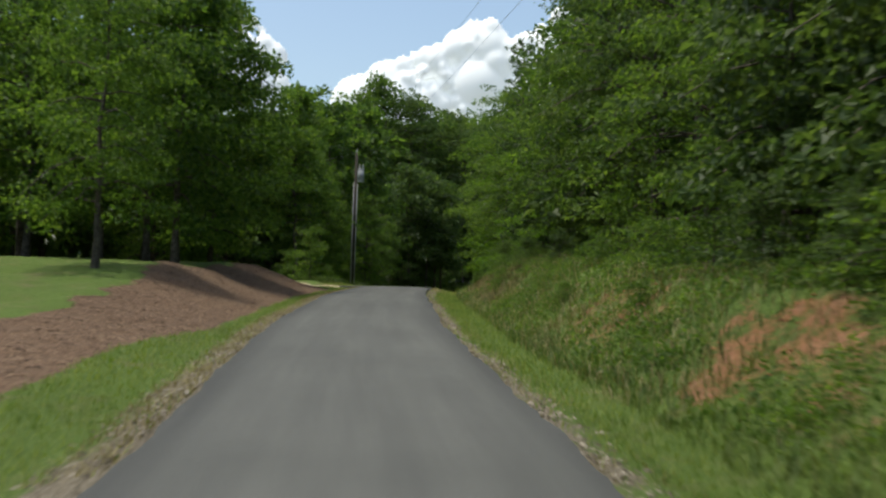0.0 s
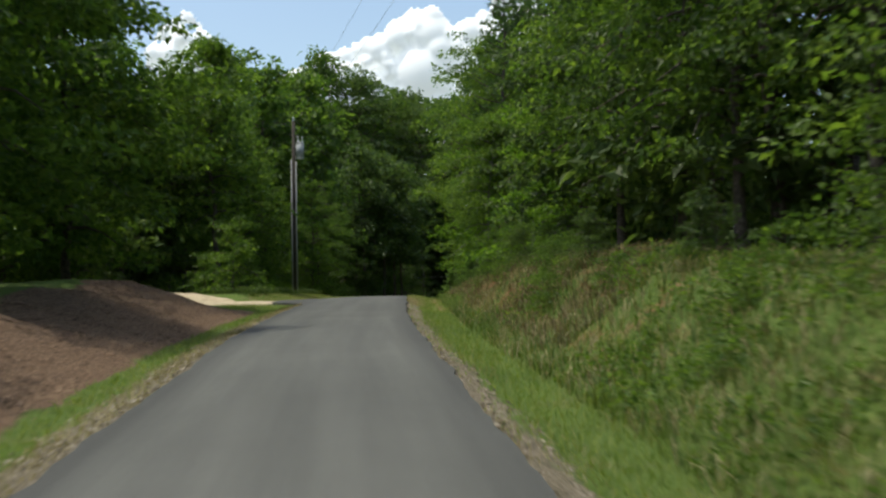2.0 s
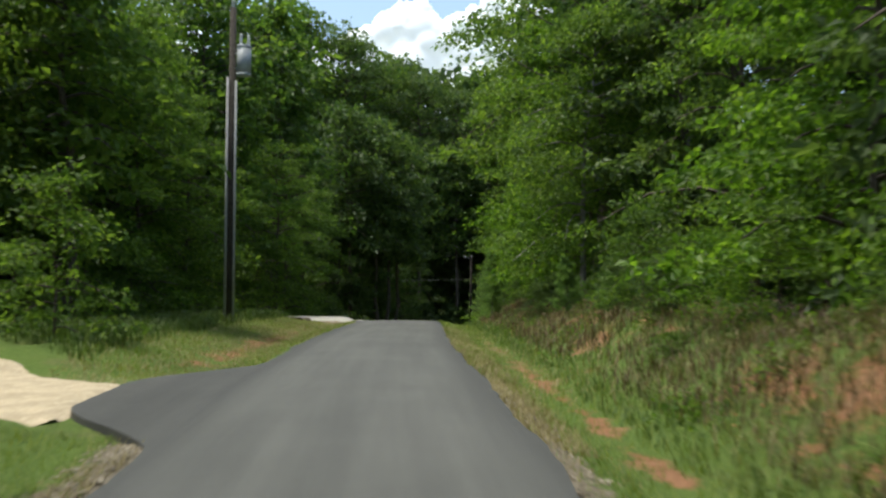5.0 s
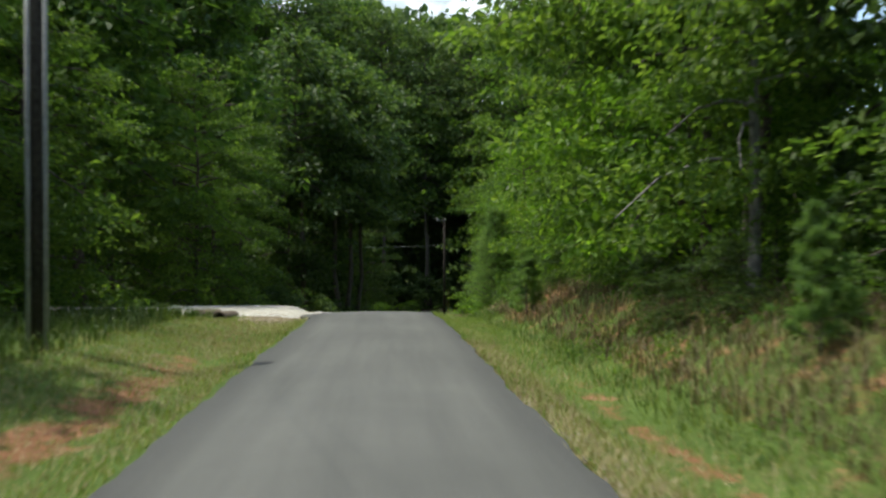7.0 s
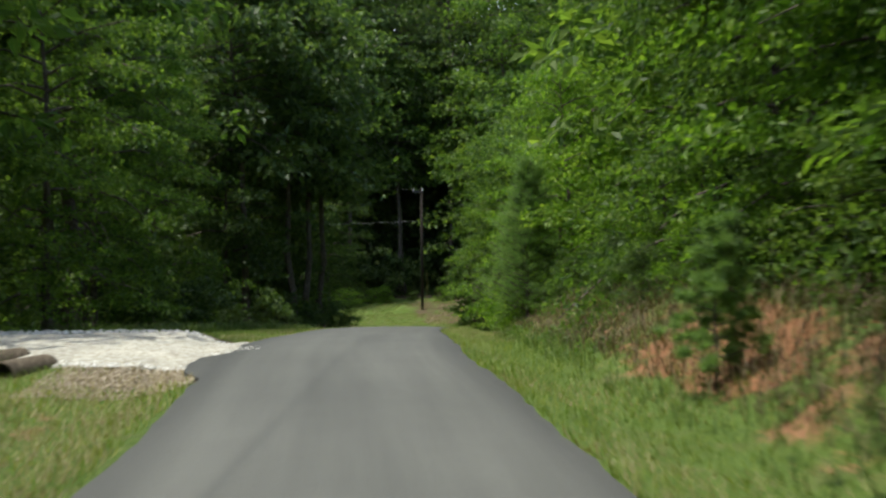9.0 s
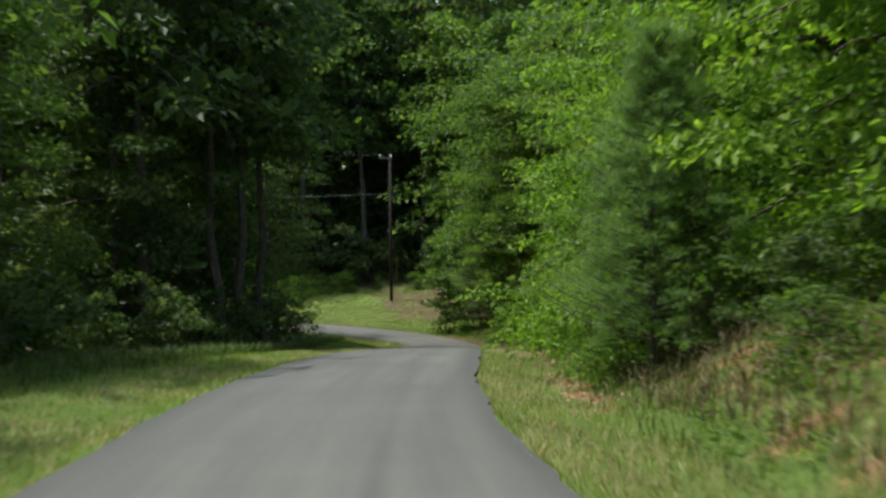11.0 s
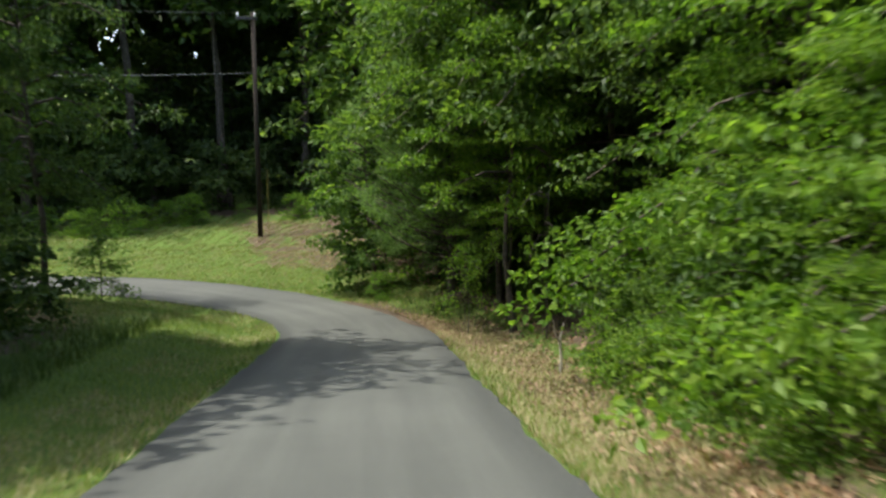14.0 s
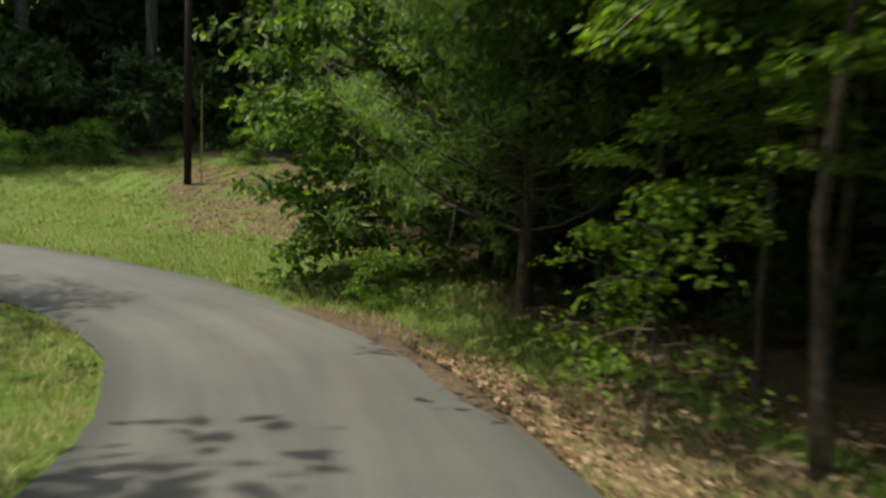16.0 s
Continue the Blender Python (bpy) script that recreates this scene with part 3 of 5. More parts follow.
def pine(rng, height, base, spread, tufts, per, fine=0.07, needle=0.11, fluff=0.0):
    """A pine: bare trunk below, short limbs that end in tufts of needles."""
    n = 9
    t = np.linspace(0, 1, n)
    sway = np.cumsum(rng.normal(size=(n, 2)) * height * 0.006, axis=0)
    trunk = np.column_stack([sway, t * height])
    r0 = height * 0.0125
    chunks = [tube(trunk - [0, 0, 0.25], r0 * (1.0 - 0.9 * t), 8)]
    cen = []
    limbs = max(8, tufts // 6)
    for i in range(limbs):
        u = (i + rng.random()) / limbs
        z0 = base + (0.98 * height - base) * u
        az = i * 2.4 + rng.normal() * 0.4
        ln = spread * (1 - 0.75 * u) * rng.uniform(0.6, 1.15)
        s = np.linspace(0, 1, 4)
        line = np.array([np.interp(z0, trunk[:, 2], trunk[:, 0]), np.interp(z0, trunk[:, 2], trunk[:, 1]), z0]) + np.column_stack(
            [np.cos(az) * ln * s, np.sin(az) * ln * s, ln * (0.12 * s + 0.3 * s ** 2)])
        chunks.append(tube(line, r0 * 0.2 * (1 - 0.8 * s) + 0.004, 4))
        for q in rng.uniform(0.35, 1.0, 6):
            cen.append(np.array([np.interp(q, s, line[:, c]) for c in range(3)]) + rng.normal(size=3) * ln * 0.12)
    cen = np.array(cen)
    k = np.repeat(np.arange(len(cen)), per)
    m = len(k)
    d = rng.normal(size=(m, 3)) + [0, 0, 0.6]
    d /= np.linalg.norm(d, axis=1)[:, None]
    side = np.cross(d, rng.normal(size=(m, 3)))
    side /= np.linalg.norm(side, axis=1)[:, None]
    ln = rng.uniform(0.7, 1.2, m)[:, None] * max(0.14, spread * needle)
    b = cen[k] + rng.normal(size=(m, 3)) * [1, 1, 0.55] * fluff
    v = np.stack([b - side * ln * fine, b + side * ln * fine, b + d * ln], 1).reshape(-1, 3)
    return joined(chunks), (v, np.arange(m * 3).reshape(-1, 3))


def plant(name, wood, crown, leaf_mat, bark=None, crown_name="crown"):
    """An Empty at the foot with trunk and crown under it."""
    root = new(name)
    part_mesh("trunk", mesh_from("trunk", *wood, bark or M_BARK, True), root)
    part_mesh(crown_name, mesh_from(crown_name, *crown, leaf_mat), root)
    return root


def stand(x, y, turn=0.0, size=1.0, sink=0.05, tall=None):
    return Matrix.LocRotScale((x, y, ground_z(x, y) - sink), Euler((0, 0, turn)), (size, size, size * (tall or 1.0)))


rng = np.random.default_rng(11)
CLOSE = [
    tagged(plant("edge_tree", *broadleaf(rng, 9.0, 0.9, 3.0, 13500, 0.143, 0.95, flat=0.27, cone=True), M_LEAF), "leafy broadleaf tree with layered boughs reaching to the ground", "tree", "trees at the wood's edge"),
    tagged(plant("edge_tree", *broadleaf(rng, 7.5, 0.5, 2.8, 12000, 0.15, 0.85, flat=0.28, cone=True), M_LEAF_SUNLIT), "yellow-green maple with dense drooping sprays of leaves", "tree", "trees at the wood's edge"),
    tagged(plant("edge_tree", *broadleaf(rng, 11.0, 2.2, 3.3, 10000, 0.195, 1.0, flat=0.27), M_LEAF), "tall green broadleaf tree with spreading sunlit boughs", "tree", "trees at the wood's edge"),
    tagged(plant("edge_tree", *broadleaf(rng, 6.5, 0.3, 2.4, 10500, 0.125, 0.7, cone=True), M_LEAF_SUNLIT), "bright young sweetgum with star-like leaves down to the grass", "tree", "trees at the wood's edge"),
    tagged(plant("edge_tree", *broadleaf(rng, 8.0, 0.8, 2.6, 9000, 0.195, flat=0.25), M_LEAF_SHADE), "dark green oak in the shade of the wood", "tree", "trees at the wood's edge"),
    tagged(plant("edge_tree", *broadleaf(rng, 10.0, 2.7, 3.5, 10500, 0.16, 0.85, flat=0.22), M_LEAF_SHADE), "deep-shaded hornbeam hanging its leaf sprays over a dark hollow", "tree", "trees at the wood's edge"),
]
TALL = [
    tagged(plant("forest_tree", *broadleaf(rng, 20.0, 5.5, 4.0, 5200, 0.46, 1.25, 0.011), M_LEAF), "tall forest tree with a high green crown and bare trunk", "tree", "forest trees"),
    tagged(plant("forest_tree", *broadleaf(rng, 22.0, 9.0, 3.8, 5000, 0.46, 1.25, 0.010), M_LEAF_SHADE), "tall dark oak of the forest with a long grey trunk", "tree", "forest trees"),
    tagged(plant("forest_tree", *broadleaf(rng, 17.0, 3.0, 4.2, 5200, 0.46, 1.2, 0.012), M_LEAF_SHADE), "deep green forest tree with a broad crown", "tree", "forest trees"),
]
PINES = [tagged(plant("pine_tree", *pine(rng, 17.0, 6.5, 2.9, 330, 26), M_NEEDLE), "tall loblolly pine with open tufted boughs", "tree", "pines among the broadleaf trees")]
SHRUBS = [
    tagged(plant("shrub", *broadleaf(rng, 1.7, 0.12, 0.95, 1900, 0.1, 0.36, 0.012, 16), M_LEAF_SUNLIT), "bright green leafy shrub at the wood's edge", "shrub", "roadside shrubs"),
    tagged(plant("shrub", *broadleaf(rng, 2.6, 0.2, 1.1, 1900, 0.115, 0.42, 0.012, 18), M_LEAF), "green sapling thicket at the wood's edge", "shrub", "roadside shrubs"),
    tagged(plant("shrub", *broadleaf(rng, 1.1, 0.05, 0.9, 1200, 0.1, 0.32, 0.014, 14), M_LEAF), "low bramble and vine bush on the bank", "shrub", "roadside shrubs"),
]
SHADE = [tagged(plant("understorey_bush", *broadleaf(rng, 3.0, 0.15, 1.5, 950, 0.3, 0.6, 0.011, 12), M_LEAF_SHADE), "dark green understorey bush beneath the forest trees", "shrub", "understorey bushes")]
SAPLINGS = [tagged(plant("pine_sapling", *pine(rng, 2.3, 0.25, 0.75, 150, 80, 0.05, 0.13, 0.035), M_SOFT), "young soft-needled pine on the clay bank", "tree", "pine saplings on the bank")]
rng_b = np.random.default_rng(29)
PALE = [tagged(plant("edge_tree", *broadleaf(rng_b, 8.5, 2.0, 2.4, 13000, 0.14, 0.9, 0.011), M_LEAF, M_PALE), "pale-trunked tree leaning out from the bank", "tree", "trees at the wood's edge")]
FINE = [
    tagged(plant("edge_tree", *broadleaf(rng_b, 7.0, 0.35, 2.5, 11500, 0.122, 0.62, 0.012, 38, flat=0.24, cone=True), M_LEAF_SUNLIT), "sunlit sweetgum with fine bright sprays down to the verge", "tree", "trees at the wood's edge"),
    tagged(plant("edge_tree", *broadleaf(rng_b, 9.0, 0.8, 2.8, 15000, 0.11, 0.55, 0.012, 50, flat=0.22), M_LEAF), "fine-leaved wood's-edge tree with sunlit outer sprays", "tree", "trees at the wood's edge"),
]
BOUGH = [tagged(plant("edge_tree", *broadleaf(rng_b, 8.5, 3.2, 2.9, 12000, 0.088, 0.5, 0.008, 30, flat=0.2), M_LEAF_SUNLIT), "tree hanging bright sunlit sprays over a dark hollow", "tree", "trees at the wood's edge")]
SOFT = [tagged(plant("white_pine", *pine(rng_b, 9.0, 0.9, 2.9, 1300, 48, 0.062, 0.055, 0.1), M_SOFT), "soft-needled white pine drooping over a dark hollow", "tree", "pines among the broadleaf trees")]
TWIGS = [tagged(plant("understorey_sapling", *broadleaf(rng_b, 2.8, 0.9, 1.0, 500, 0.11, 0.34, 0.008, 9), M_LEAF_SUNLIT), "thin understorey sapling with a few lit sprays of leaves", "shrub", "saplings in the shade")]
CANOPY = [tagged(plant("edge_tree", *broadleaf(rng_b, 13.0, 4.8, 4.2, 14000, 0.195, 0.95, 0.0055, 46, flat=0.26), M_LEAF), "spreading tree whose boughs roof the dark hollow", "tree", "trees at the wood's edge")]
DENSE = [tagged(plant("lawn_tree", *broadleaf(rng_b, 13.0, 1.9, 3.3, 17000, 0.23, 1.05, 0.011, 52, flat=0.34), M_LEAF), "dense full-crowned tree standing dark over the mulched bank", "tree", "trees round the lawn")]
SLIM = [tagged(plant("forest_tree", *broadleaf(rng_b, 18.0, 8.5, 2.8, 2600, 0.45, 1.1, 0.0065), M_LEAF), "slim straight grey-barked tree behind the pole", "tree", "forest trees")]
DROOP = [tagged(plant("edge_tree", *broadleaf(rng_b, 4.6, 0.5, 1.5, 7000, 0.13, 0.42, 0.011, 34, flat=0.3), M_LEAF), "young maple drooping its leaves beside a white pine", "tree", "trees at the wood's edge")]
BACK = [tagged(plant("forest_tree", *broadleaf(rng_b, 8.0, 0.8, 2.6, 1900, 0.42, flat=0.25), M_LEAF_SHADE), "dark understorey tree deep in the far wood", "tree", "forest trees")]
FAR = [
    tagged(plant("forest_tree", *broadleaf(rng_b, 30.0, 11.5, 5.2, 7500, 0.4, 1.5, 0.0085, 60), M_LEAF_SHADE), "tall dark oak at the far edge of the grass", "tree", "forest trees"),
    tagged(plant("forest_tree", *broadleaf(rng_b, 29.0, 9.5, 5.4, 7500, 0.4, 1.5, 0.009, 60), M_LEAF), "tall green hardwood at the far edge of the grass", "tree", "forest trees"),
]
THICKET = [tagged(plant("thicket", *broadleaf(rng_b, 2.2, 0.1, 1.05, 2600, 0.1, 0.4, 0.011, 18), M_LEAF_SHADE), "thicket with shade-dark leaves added on the bank", "shrub", "thickets on the bank")]
used = set()
rng = np.random.default_rng(101)


def put(kinds, which, x, y, turn, size, label="", tall=None):
    """The first call for a kind sets the master itself, later ones copy it."""
    src = kinds[which % len(kinds)]
    m = stand(x, y, turn, size, tall=tall)
    if src.name in used:
        ob = copy_thing(src, m)
        ob.matrix_basis = m
    else:
        used.add(src.name)
        src.matrix_basis = m
        ob = src
    if label:
        tagged(ob, label)
    return ob


def beside(y, e, side=1):
    """A point e metres off the road's edge, at the row of the centre line nearest to y before the bend."""
    lim = int(np.argmax(CL[:, 1] > 119))
    i = int(np.argmin(np.abs(CL[:lim, 1] - y)))
    nx, ny = TAN[i, 1], -TAN[i, 0]
    return CL[i, 0] + side * nx * (HALF + e), CL[i, 1] + side * ny * (HALF + e)


def spot(kinds, which, y, e, side, size, label="", tall=None):
    x, yy = beside(y, e, side)
    return put(kinds, which, x, yy, float(rng.uniform(0, 6.28)), size, label, tall)


# right of the lane: the wood's edge above the bank
for y, e, k, s in [(4, 8.6, 4, 1.2), (9.5, 8.8, 4, 1.2), (14.5, 8.2, 5, 1.1), (19.5, 7.4, 0, 0.95), (23.5, 6.6, 0, 1.0), (28, 6.6, 5, 0.95), (32.5, 6.2, 2, 0.9), (37.5, 6.3, 5, 0.95),
                   (42, 6.2, 2, 0.9), (46.5, 5.6, 4, 1.05), (50.5, 5.9, 1, 1.1), (54.5, 6.8, 1, 0.95), (58.5, 6.8, 0, 1.0), (62.5, 6.2, 4, 1.1), (67.5, 4.5, 1, 1.2), (71, 5.3, 0, 0.95)]:
    spot(CLOSE, k, y, e, 1, s)
for y, e, k, s in [(75.5, 5.6, 1, 1.0), (79.5, 5.4, 0, 0.95), (83.5, 5.2, 3, 1.05), (87.6, 5.2, 1, 1.0), (114.0, 6.4, 5, 1.15)]:
    spot(CLOSE, k, y, e, 1, s)
for y, e, k, s in [(109.6, 2.9, 0, 0.42), (107.0, 3.1, 0, 0.5), (105.2, 2.2, 0, 0.4), (102.8, 2.4, 0, 0.42), (91.0, 3.4, 0, 1.0), (94.2, 3.2, 0, 1.05), (97.4, 3.2, 0, 1.0), (100.6, 3.4, 0, 1.0), (103.8, 3.5, 0, 0.95),
                   (106.6, 3.4, 0, 0.95), (109.4, 4.2, 1, 0.95), (93.0, 6.2, 1, 1.1), (98.6, 6.2, 1, 1.15), (104.2, 6.2, 1, 1.1)]:
    spot(FINE, k, y, e, 1, s)
for y in np.arange(2, 119, 6.5):
    spot(TALL, int(rng.integers(3)), y + rng.uniform(-1.5, 1.5), rng.uniform(9, 12), 1, rng.uniform(0.75, 0.95) + (0.15 if y > 70 else 0))
for y, e, k, s in [(114.4, 4.3, 5, 0.95), (116.6, 4.6, 5, 0.95), (118.4, 4.4, 5, 1.0), (118.8, 5.9, 2, 1.0)]:
    spot(CLOSE, k, y, e, 1, s)
for y, e in [(117.4, 3.8)]:
    spot(SHRUBS, int(rng.integers(3)), y, e, 1, rng.uniform(0.5, 0.8), "leafy understorey sapling in deep shade")
for y, e, s in [(27, 7.4, 1.0), (33, 7.0, 0.9), (38.5, 7.6, 1.0), (52, 7.2, 0.95), (61, 7.0, 0.9), (16, 8.0, 0.95), (21.5, 8.4, 1.05)]:
    spot(PINES, 0, y, e, 1, s)
for y, e, s in [(70.5, 4.7, 1.12), (77.5, 5.4, 1.15)]:
    spot(CANOPY, 0, y, e, 1, s, "tall airy tree rising above the wood's edge")
for y, e, k, s in [(86.5, 6.5, 0, 0.85), (95.5, 7.0, 0, 0.85)]:
    spot(TALL, k, y, e, 1, s, "tall airy tree rising above the wood's edge")
spot(PINES, 0, 66.0, 4.6, 1, 0.95)
for y, e, s in [(11.5, 5.6, 0.95), (15.5, 5.4, 0.9), (7.0, 5.4, 0.9)]:
    spot(CLOSE, 4, y, e, 1, s, "dark oak leaning over the clay bank")
# left: trees round the lawn, then the wood
put(DENSE, 0, -8.6, 32.5, 2.6, 0.88, tall=1.15)
put(DENSE, 0, -9.7, 42.6, 3.6, 0.97, "large full-crowned tree at the lawn's edge, dark beneath")
put(CLOSE, 2, -8.7, 25.0, 2.0, 0.62, "lawn tree with a bare lower trunk", tall=1.2)
put(CLOSE, 2, -11.6, 39.2, 1.6, 1.1)
put(CLOSE, 0, -12.8, 44.0, 4.0, 1.1)
put(CLOSE, 2, -13.0, 37.6, 2.2, 0.95, "lawn tree with a bare lower trunk")
put(CLOSE, 2, -16.2, 38.0, 3.9, 1.1, "lawn tree with a bare lower trunk")
put(CLOSE, 2, -20.5, 37.0, 5.1, 1.25, "lawn tree with a bare lower trunk")
put(CLOSE, 2, -18.5, 44.0, 1.1, 1.25)
put(TALL, 0, -9.0, 60.5, 2.0, 0.62)
for x, y, s in [(-9.6, 80.8, 0.82), (-12.0, 84.5, 0.95), (-7.8, 93.5, 1.0)]:
    put(TALL, 0, x, y, 1.3 * x, s, "tall green-crowned tree beyond the white driveway")
for y, e, s in [(84.8, 5.2, 1.05), (89.2, 6.2, 1.05), (71.8, 5.8, 0.9), (66.8, 6.2, 0.85)]:
    spot(FINE, 1, y, e, -1, s, "fine-leaved tree before the dark wood, sprays catching the sun")
for y, e, k, s in [(58.5, 9.6, 4, 1.1), (61.0, 7.4, 0, 1.0), (65.5, 7.4, 1, 0.95), (69, 7.0, 0, 1.15), (72.5, 7.6, 0, 1.1), (82.6, 7.4, 0, 1.0), (98.5, 8.4, 0, 1.0), (104.5, 7.4, 4, 1.2), (109.5, 7.4, 4, 1.2), (114.5, 7.2, 4, 1.2), (93.5, 8.6, 0, 1.0), (63.2, 8.6, 2, 1.0), (67, 9.2, 2, 1.1), (71, 10.2, 2, 1.15), (80.5, 9.6, 2, 1.1), (75.6, 10.4, 0, 1.2)]:
    spot(CLOSE, k, y, e, -1, s)
for y, e, s in [(60, 11.5, 0.72), (66, 13.2, 0.7), (71, 13.8, 0.74), (76, 13.5, 0.74)]:
    spot(TALL, 0 if y < 70 else 2, y, e, -1, s)
for y in np.arange(50, 122, 7.0):
    spot(TALL, int(rng.integers(3)), y + rng.uniform(-1.5, 1.5), rng.uniform(16.5, 19.5) - (5.5 if y > 95 else 0), -1, rng.uniform(0.68, 0.78) + (0.15 if y > 88 else 0))
for y in np.arange(44, 124, 10.0):
    spot(TALL, int(rng.integers(3)), y + rng.uniform(-2, 2), rng.uniform(19, 24), -1, rng.uniform(0.75, 0.85))
for x in np.arange(-36, -14, 5.0):
    put(TALL, 2, x, 52 + rng.uniform(-3, 3), rng.uniform(0, 6), rng.uniform(0.75, 0.95))
# past the bend
for x in np.arange(-26.4, 24, 4.4):
    put(FAR, int(rng.integers(2)), x + 3.4 + rng.uniform(-1, 1), 147.5 + rng.uniform(-1, 2.5), rng.uniform(0, 6), rng.uniform(0.95, 1.04) * (1.2 if -21 < x < -2 else 1.0))
for x in np.arange(-34, 38, 8.0):
    put(TALL, int(rng.integers(3)), x + 3.4 + rng.uniform(-1, 1), 156 + rng.uniform(-2, 3), rng.uniform(0, 6), rng.uniform(1.45, 1.6))
for x in np.arange(-29, 30, 4.2):
    put(BACK, 0, x + 3.4 + rng.uniform(-1, 1), 152 + rng.uniform(-1.5, 2.5), rng.uniform(0, 6), rng.uniform(1.1, 1.4))
put(BOUGH, 0, 9.7, 114.2, 0.5, 0.95)
put(BOUGH, 0, 11.7, 113.6, 2.5, 1.0)
put(BOUGH, 0, 11.4, 120.1, 4.0, 1.0)
spot(TALL, 1, 91.0, 8.6, -1, 0.85, "bare grey trunk of a tall tree beyond the driveway")
put(FAR, 1, -8.0, 148.6, 1.0, 1.1, "slender tall tree standing above the tree line", tall=1.2)
put(CLOSE, 5, 12.4, 119.6, 1.0, 1.0)
put(CLOSE, 1, 12.2, 127.6, 2.0, 1.2, "layered hornbeam with drooping sprays over the verge")
put(CLOSE, 4, 14.3, 115.6, 2.6, 1.25)
put(CLOSE, 4, 15.0, 122.6, 0.3, 1.2)
put(CLOSE, 4, 16.4, 129.0, 0.3, 1.2)
put(TALL, 1, 15.0, 121.1, 2.0, 0.8)
put(TALL, 2, 14.5, 129.0, 3.0, 0.8)
put(CLOSE, 5, 0.36, 124.1, 4.4, 0.85, "dark shaded tree inside the bend with a bare lower trunk", tall=1.35)
put(TALL, 1, -3.1, 121.0, 0.8, 0.82, "tall bare-trunked tree inside the bend")
put(SLIM, 0, 7.56, 146.6, 1.0, 1.15)
for x, y, s in [(13.0, 143.0, 0.95), (15.0, 137.5, 0.9), (-2.0, 144.8, 1.0)]:
    put(TALL, 0, x, y, rng.uniform(0, 6), s, "green-crowned tree rising beyond the bend")

# shrubs and saplings
put(SHRUBS, 1, -7.2, 53.6, 0.4, 1.1, "pale green bushy sapling beside the tan driveway")
put(SHRUBS, 0, 9.0, 122.2, 1.0, 0.5, "small bright bush on the verge of the bend")
for x, y, s in [(2.3, 140.6, 1.0), (1.1, 141.0, 0.8), (0.2, 140.2, 0.7), (5.3, 142.4, 0.9), (4.3, 143.0, 0.7)]:
    put(SHRUBS, 0, x, y, 2.0 * x, s, "bright leafy clump at the far edge of the grass")
put(DROOP, 0, 9.3, 124.0, 1.0, 1.15)
put(BOUGH, 0, 10.3, 115.6, 1.2, 0.55, "young tree holding a sunlit bough over the verge")
put(TWIGS, 0, 9.7, 112.4, 0.3, 0.9, "thin bare-stemmed sapling close to the verge", tall=1.7)
put(SOFT, 0, 10.6, 120.9, 0.4, 1.05)
put(SOFT, 0, 11.4, 124.4, 4.0, 1.2)
put(SOFT, 0, 13.0, 127.0, 2.4, 1.2)
spot(SOFT, 0, 88.2, 2.1, 1, 0.46, "young soft-needled pine crowding the verge")
spot(SHRUBS, 0, 89.2, 1.9, 1, 0.8)
for x, y, s in [(12.6, 120.0, 0.95), (13.5, 122.4, 1.05), (13.4, 118.0, 1.1), (13.3, 114.3, 1.0)]:
    put(CLOSE, 5, x, y, rng_b.uniform(0, 6), s)
for x, y, s in [(11.4, 113.6, 0.9), (11.0, 116.0, 0.95), (11.2, 118.8, 0.95), (12.7, 116.2, 1.05), (12.6, 121.4, 1.0), (13.2, 112.4, 1.0)]:
    put(CANOPY, 0, x, y, rng_b.uniform(0, 6), s)
# Added crowns above the view, to keep sun off the verge below.
for y, e, s in [(110.6, 4.6, 0.9), (107.2, 4.9, 0.8)]:
    spot(CANOPY, 0, y, e, 1, s)
for x, y in [(12.7, 113.3), (12.5, 116.0), (12.6, 118.5), (13.1, 123.4), (14.1, 115.3), (14.3, 119.7)]:
    put(SLIM, 0, x, y, rng_b.uniform(0, 6), 0.84, "slim shaded forest tree above the dark hollow")
for x, y, s in [(11.9, 120.5, 0.8), (11.9, 122.6, 0.7), (12.7, 119.3, 1.0), (12.9, 122.0, 1.0), (12.1, 114.5, 0.7), (12.9, 116.9, 0.9)]:
    put(SHADE, 0, x, y, rng_b.uniform(0, 6), s)
for x, y, s in [(9.2, 115.4, 0.75), (9.8, 117.4, 0.6), (10.2, 113.0, 0.7)]:
    put(TWIGS, 0, x, y, rng_b.uniform(0, 6), s)
for y, e, s in [(111.2, 4.8, 0.78), (109.4, 5.0, 0.78), (107.6, 5.6, 0.8), (104.2, 6.6, 0.8)]:
    spot(TALL, 1, y, e, -1, s, "tall tree whose high crown shades the lane")
put(SHRUBS, 1, -0.9, 124.6, 2.0, 0.9, "shaded bush round a trunk inside the bend")
put(SHRUBS, 1, 1.7, 125.6, 3.0, 0.85, "lit bush beside a dark trunk inside the bend")
for y in [q for q in np.arange(6, 89, 2.9) if not 29 < q < 37]:
    spot(SHRUBS, 1 + int(rng.integers(2)) if y < 40 else int(rng.integers(3)), y + rng.uniform(-0.8, 0.8), rng.uniform(3.5, 4.6), 1, rng.uniform(0.5, 0.9))
for y in list(np.arange(9, 48, 2.3)) + list(np.arange(49, 92, 3.6)):
    spot(SHRUBS, 2, y + rng.uniform(-0.8, 0.8), rng.uniform(2.4, 3.8), 1, rng.uniform(0.3, 0.6))
for y in np.arange(78, 108, 2.0):
    spot(SHRUBS, int(rng.integers(2)), y, rng.uniform(1.9, 2.6) + (1.6 if y < 88 else 0), 1, rng.uniform(0.5, 0.8))
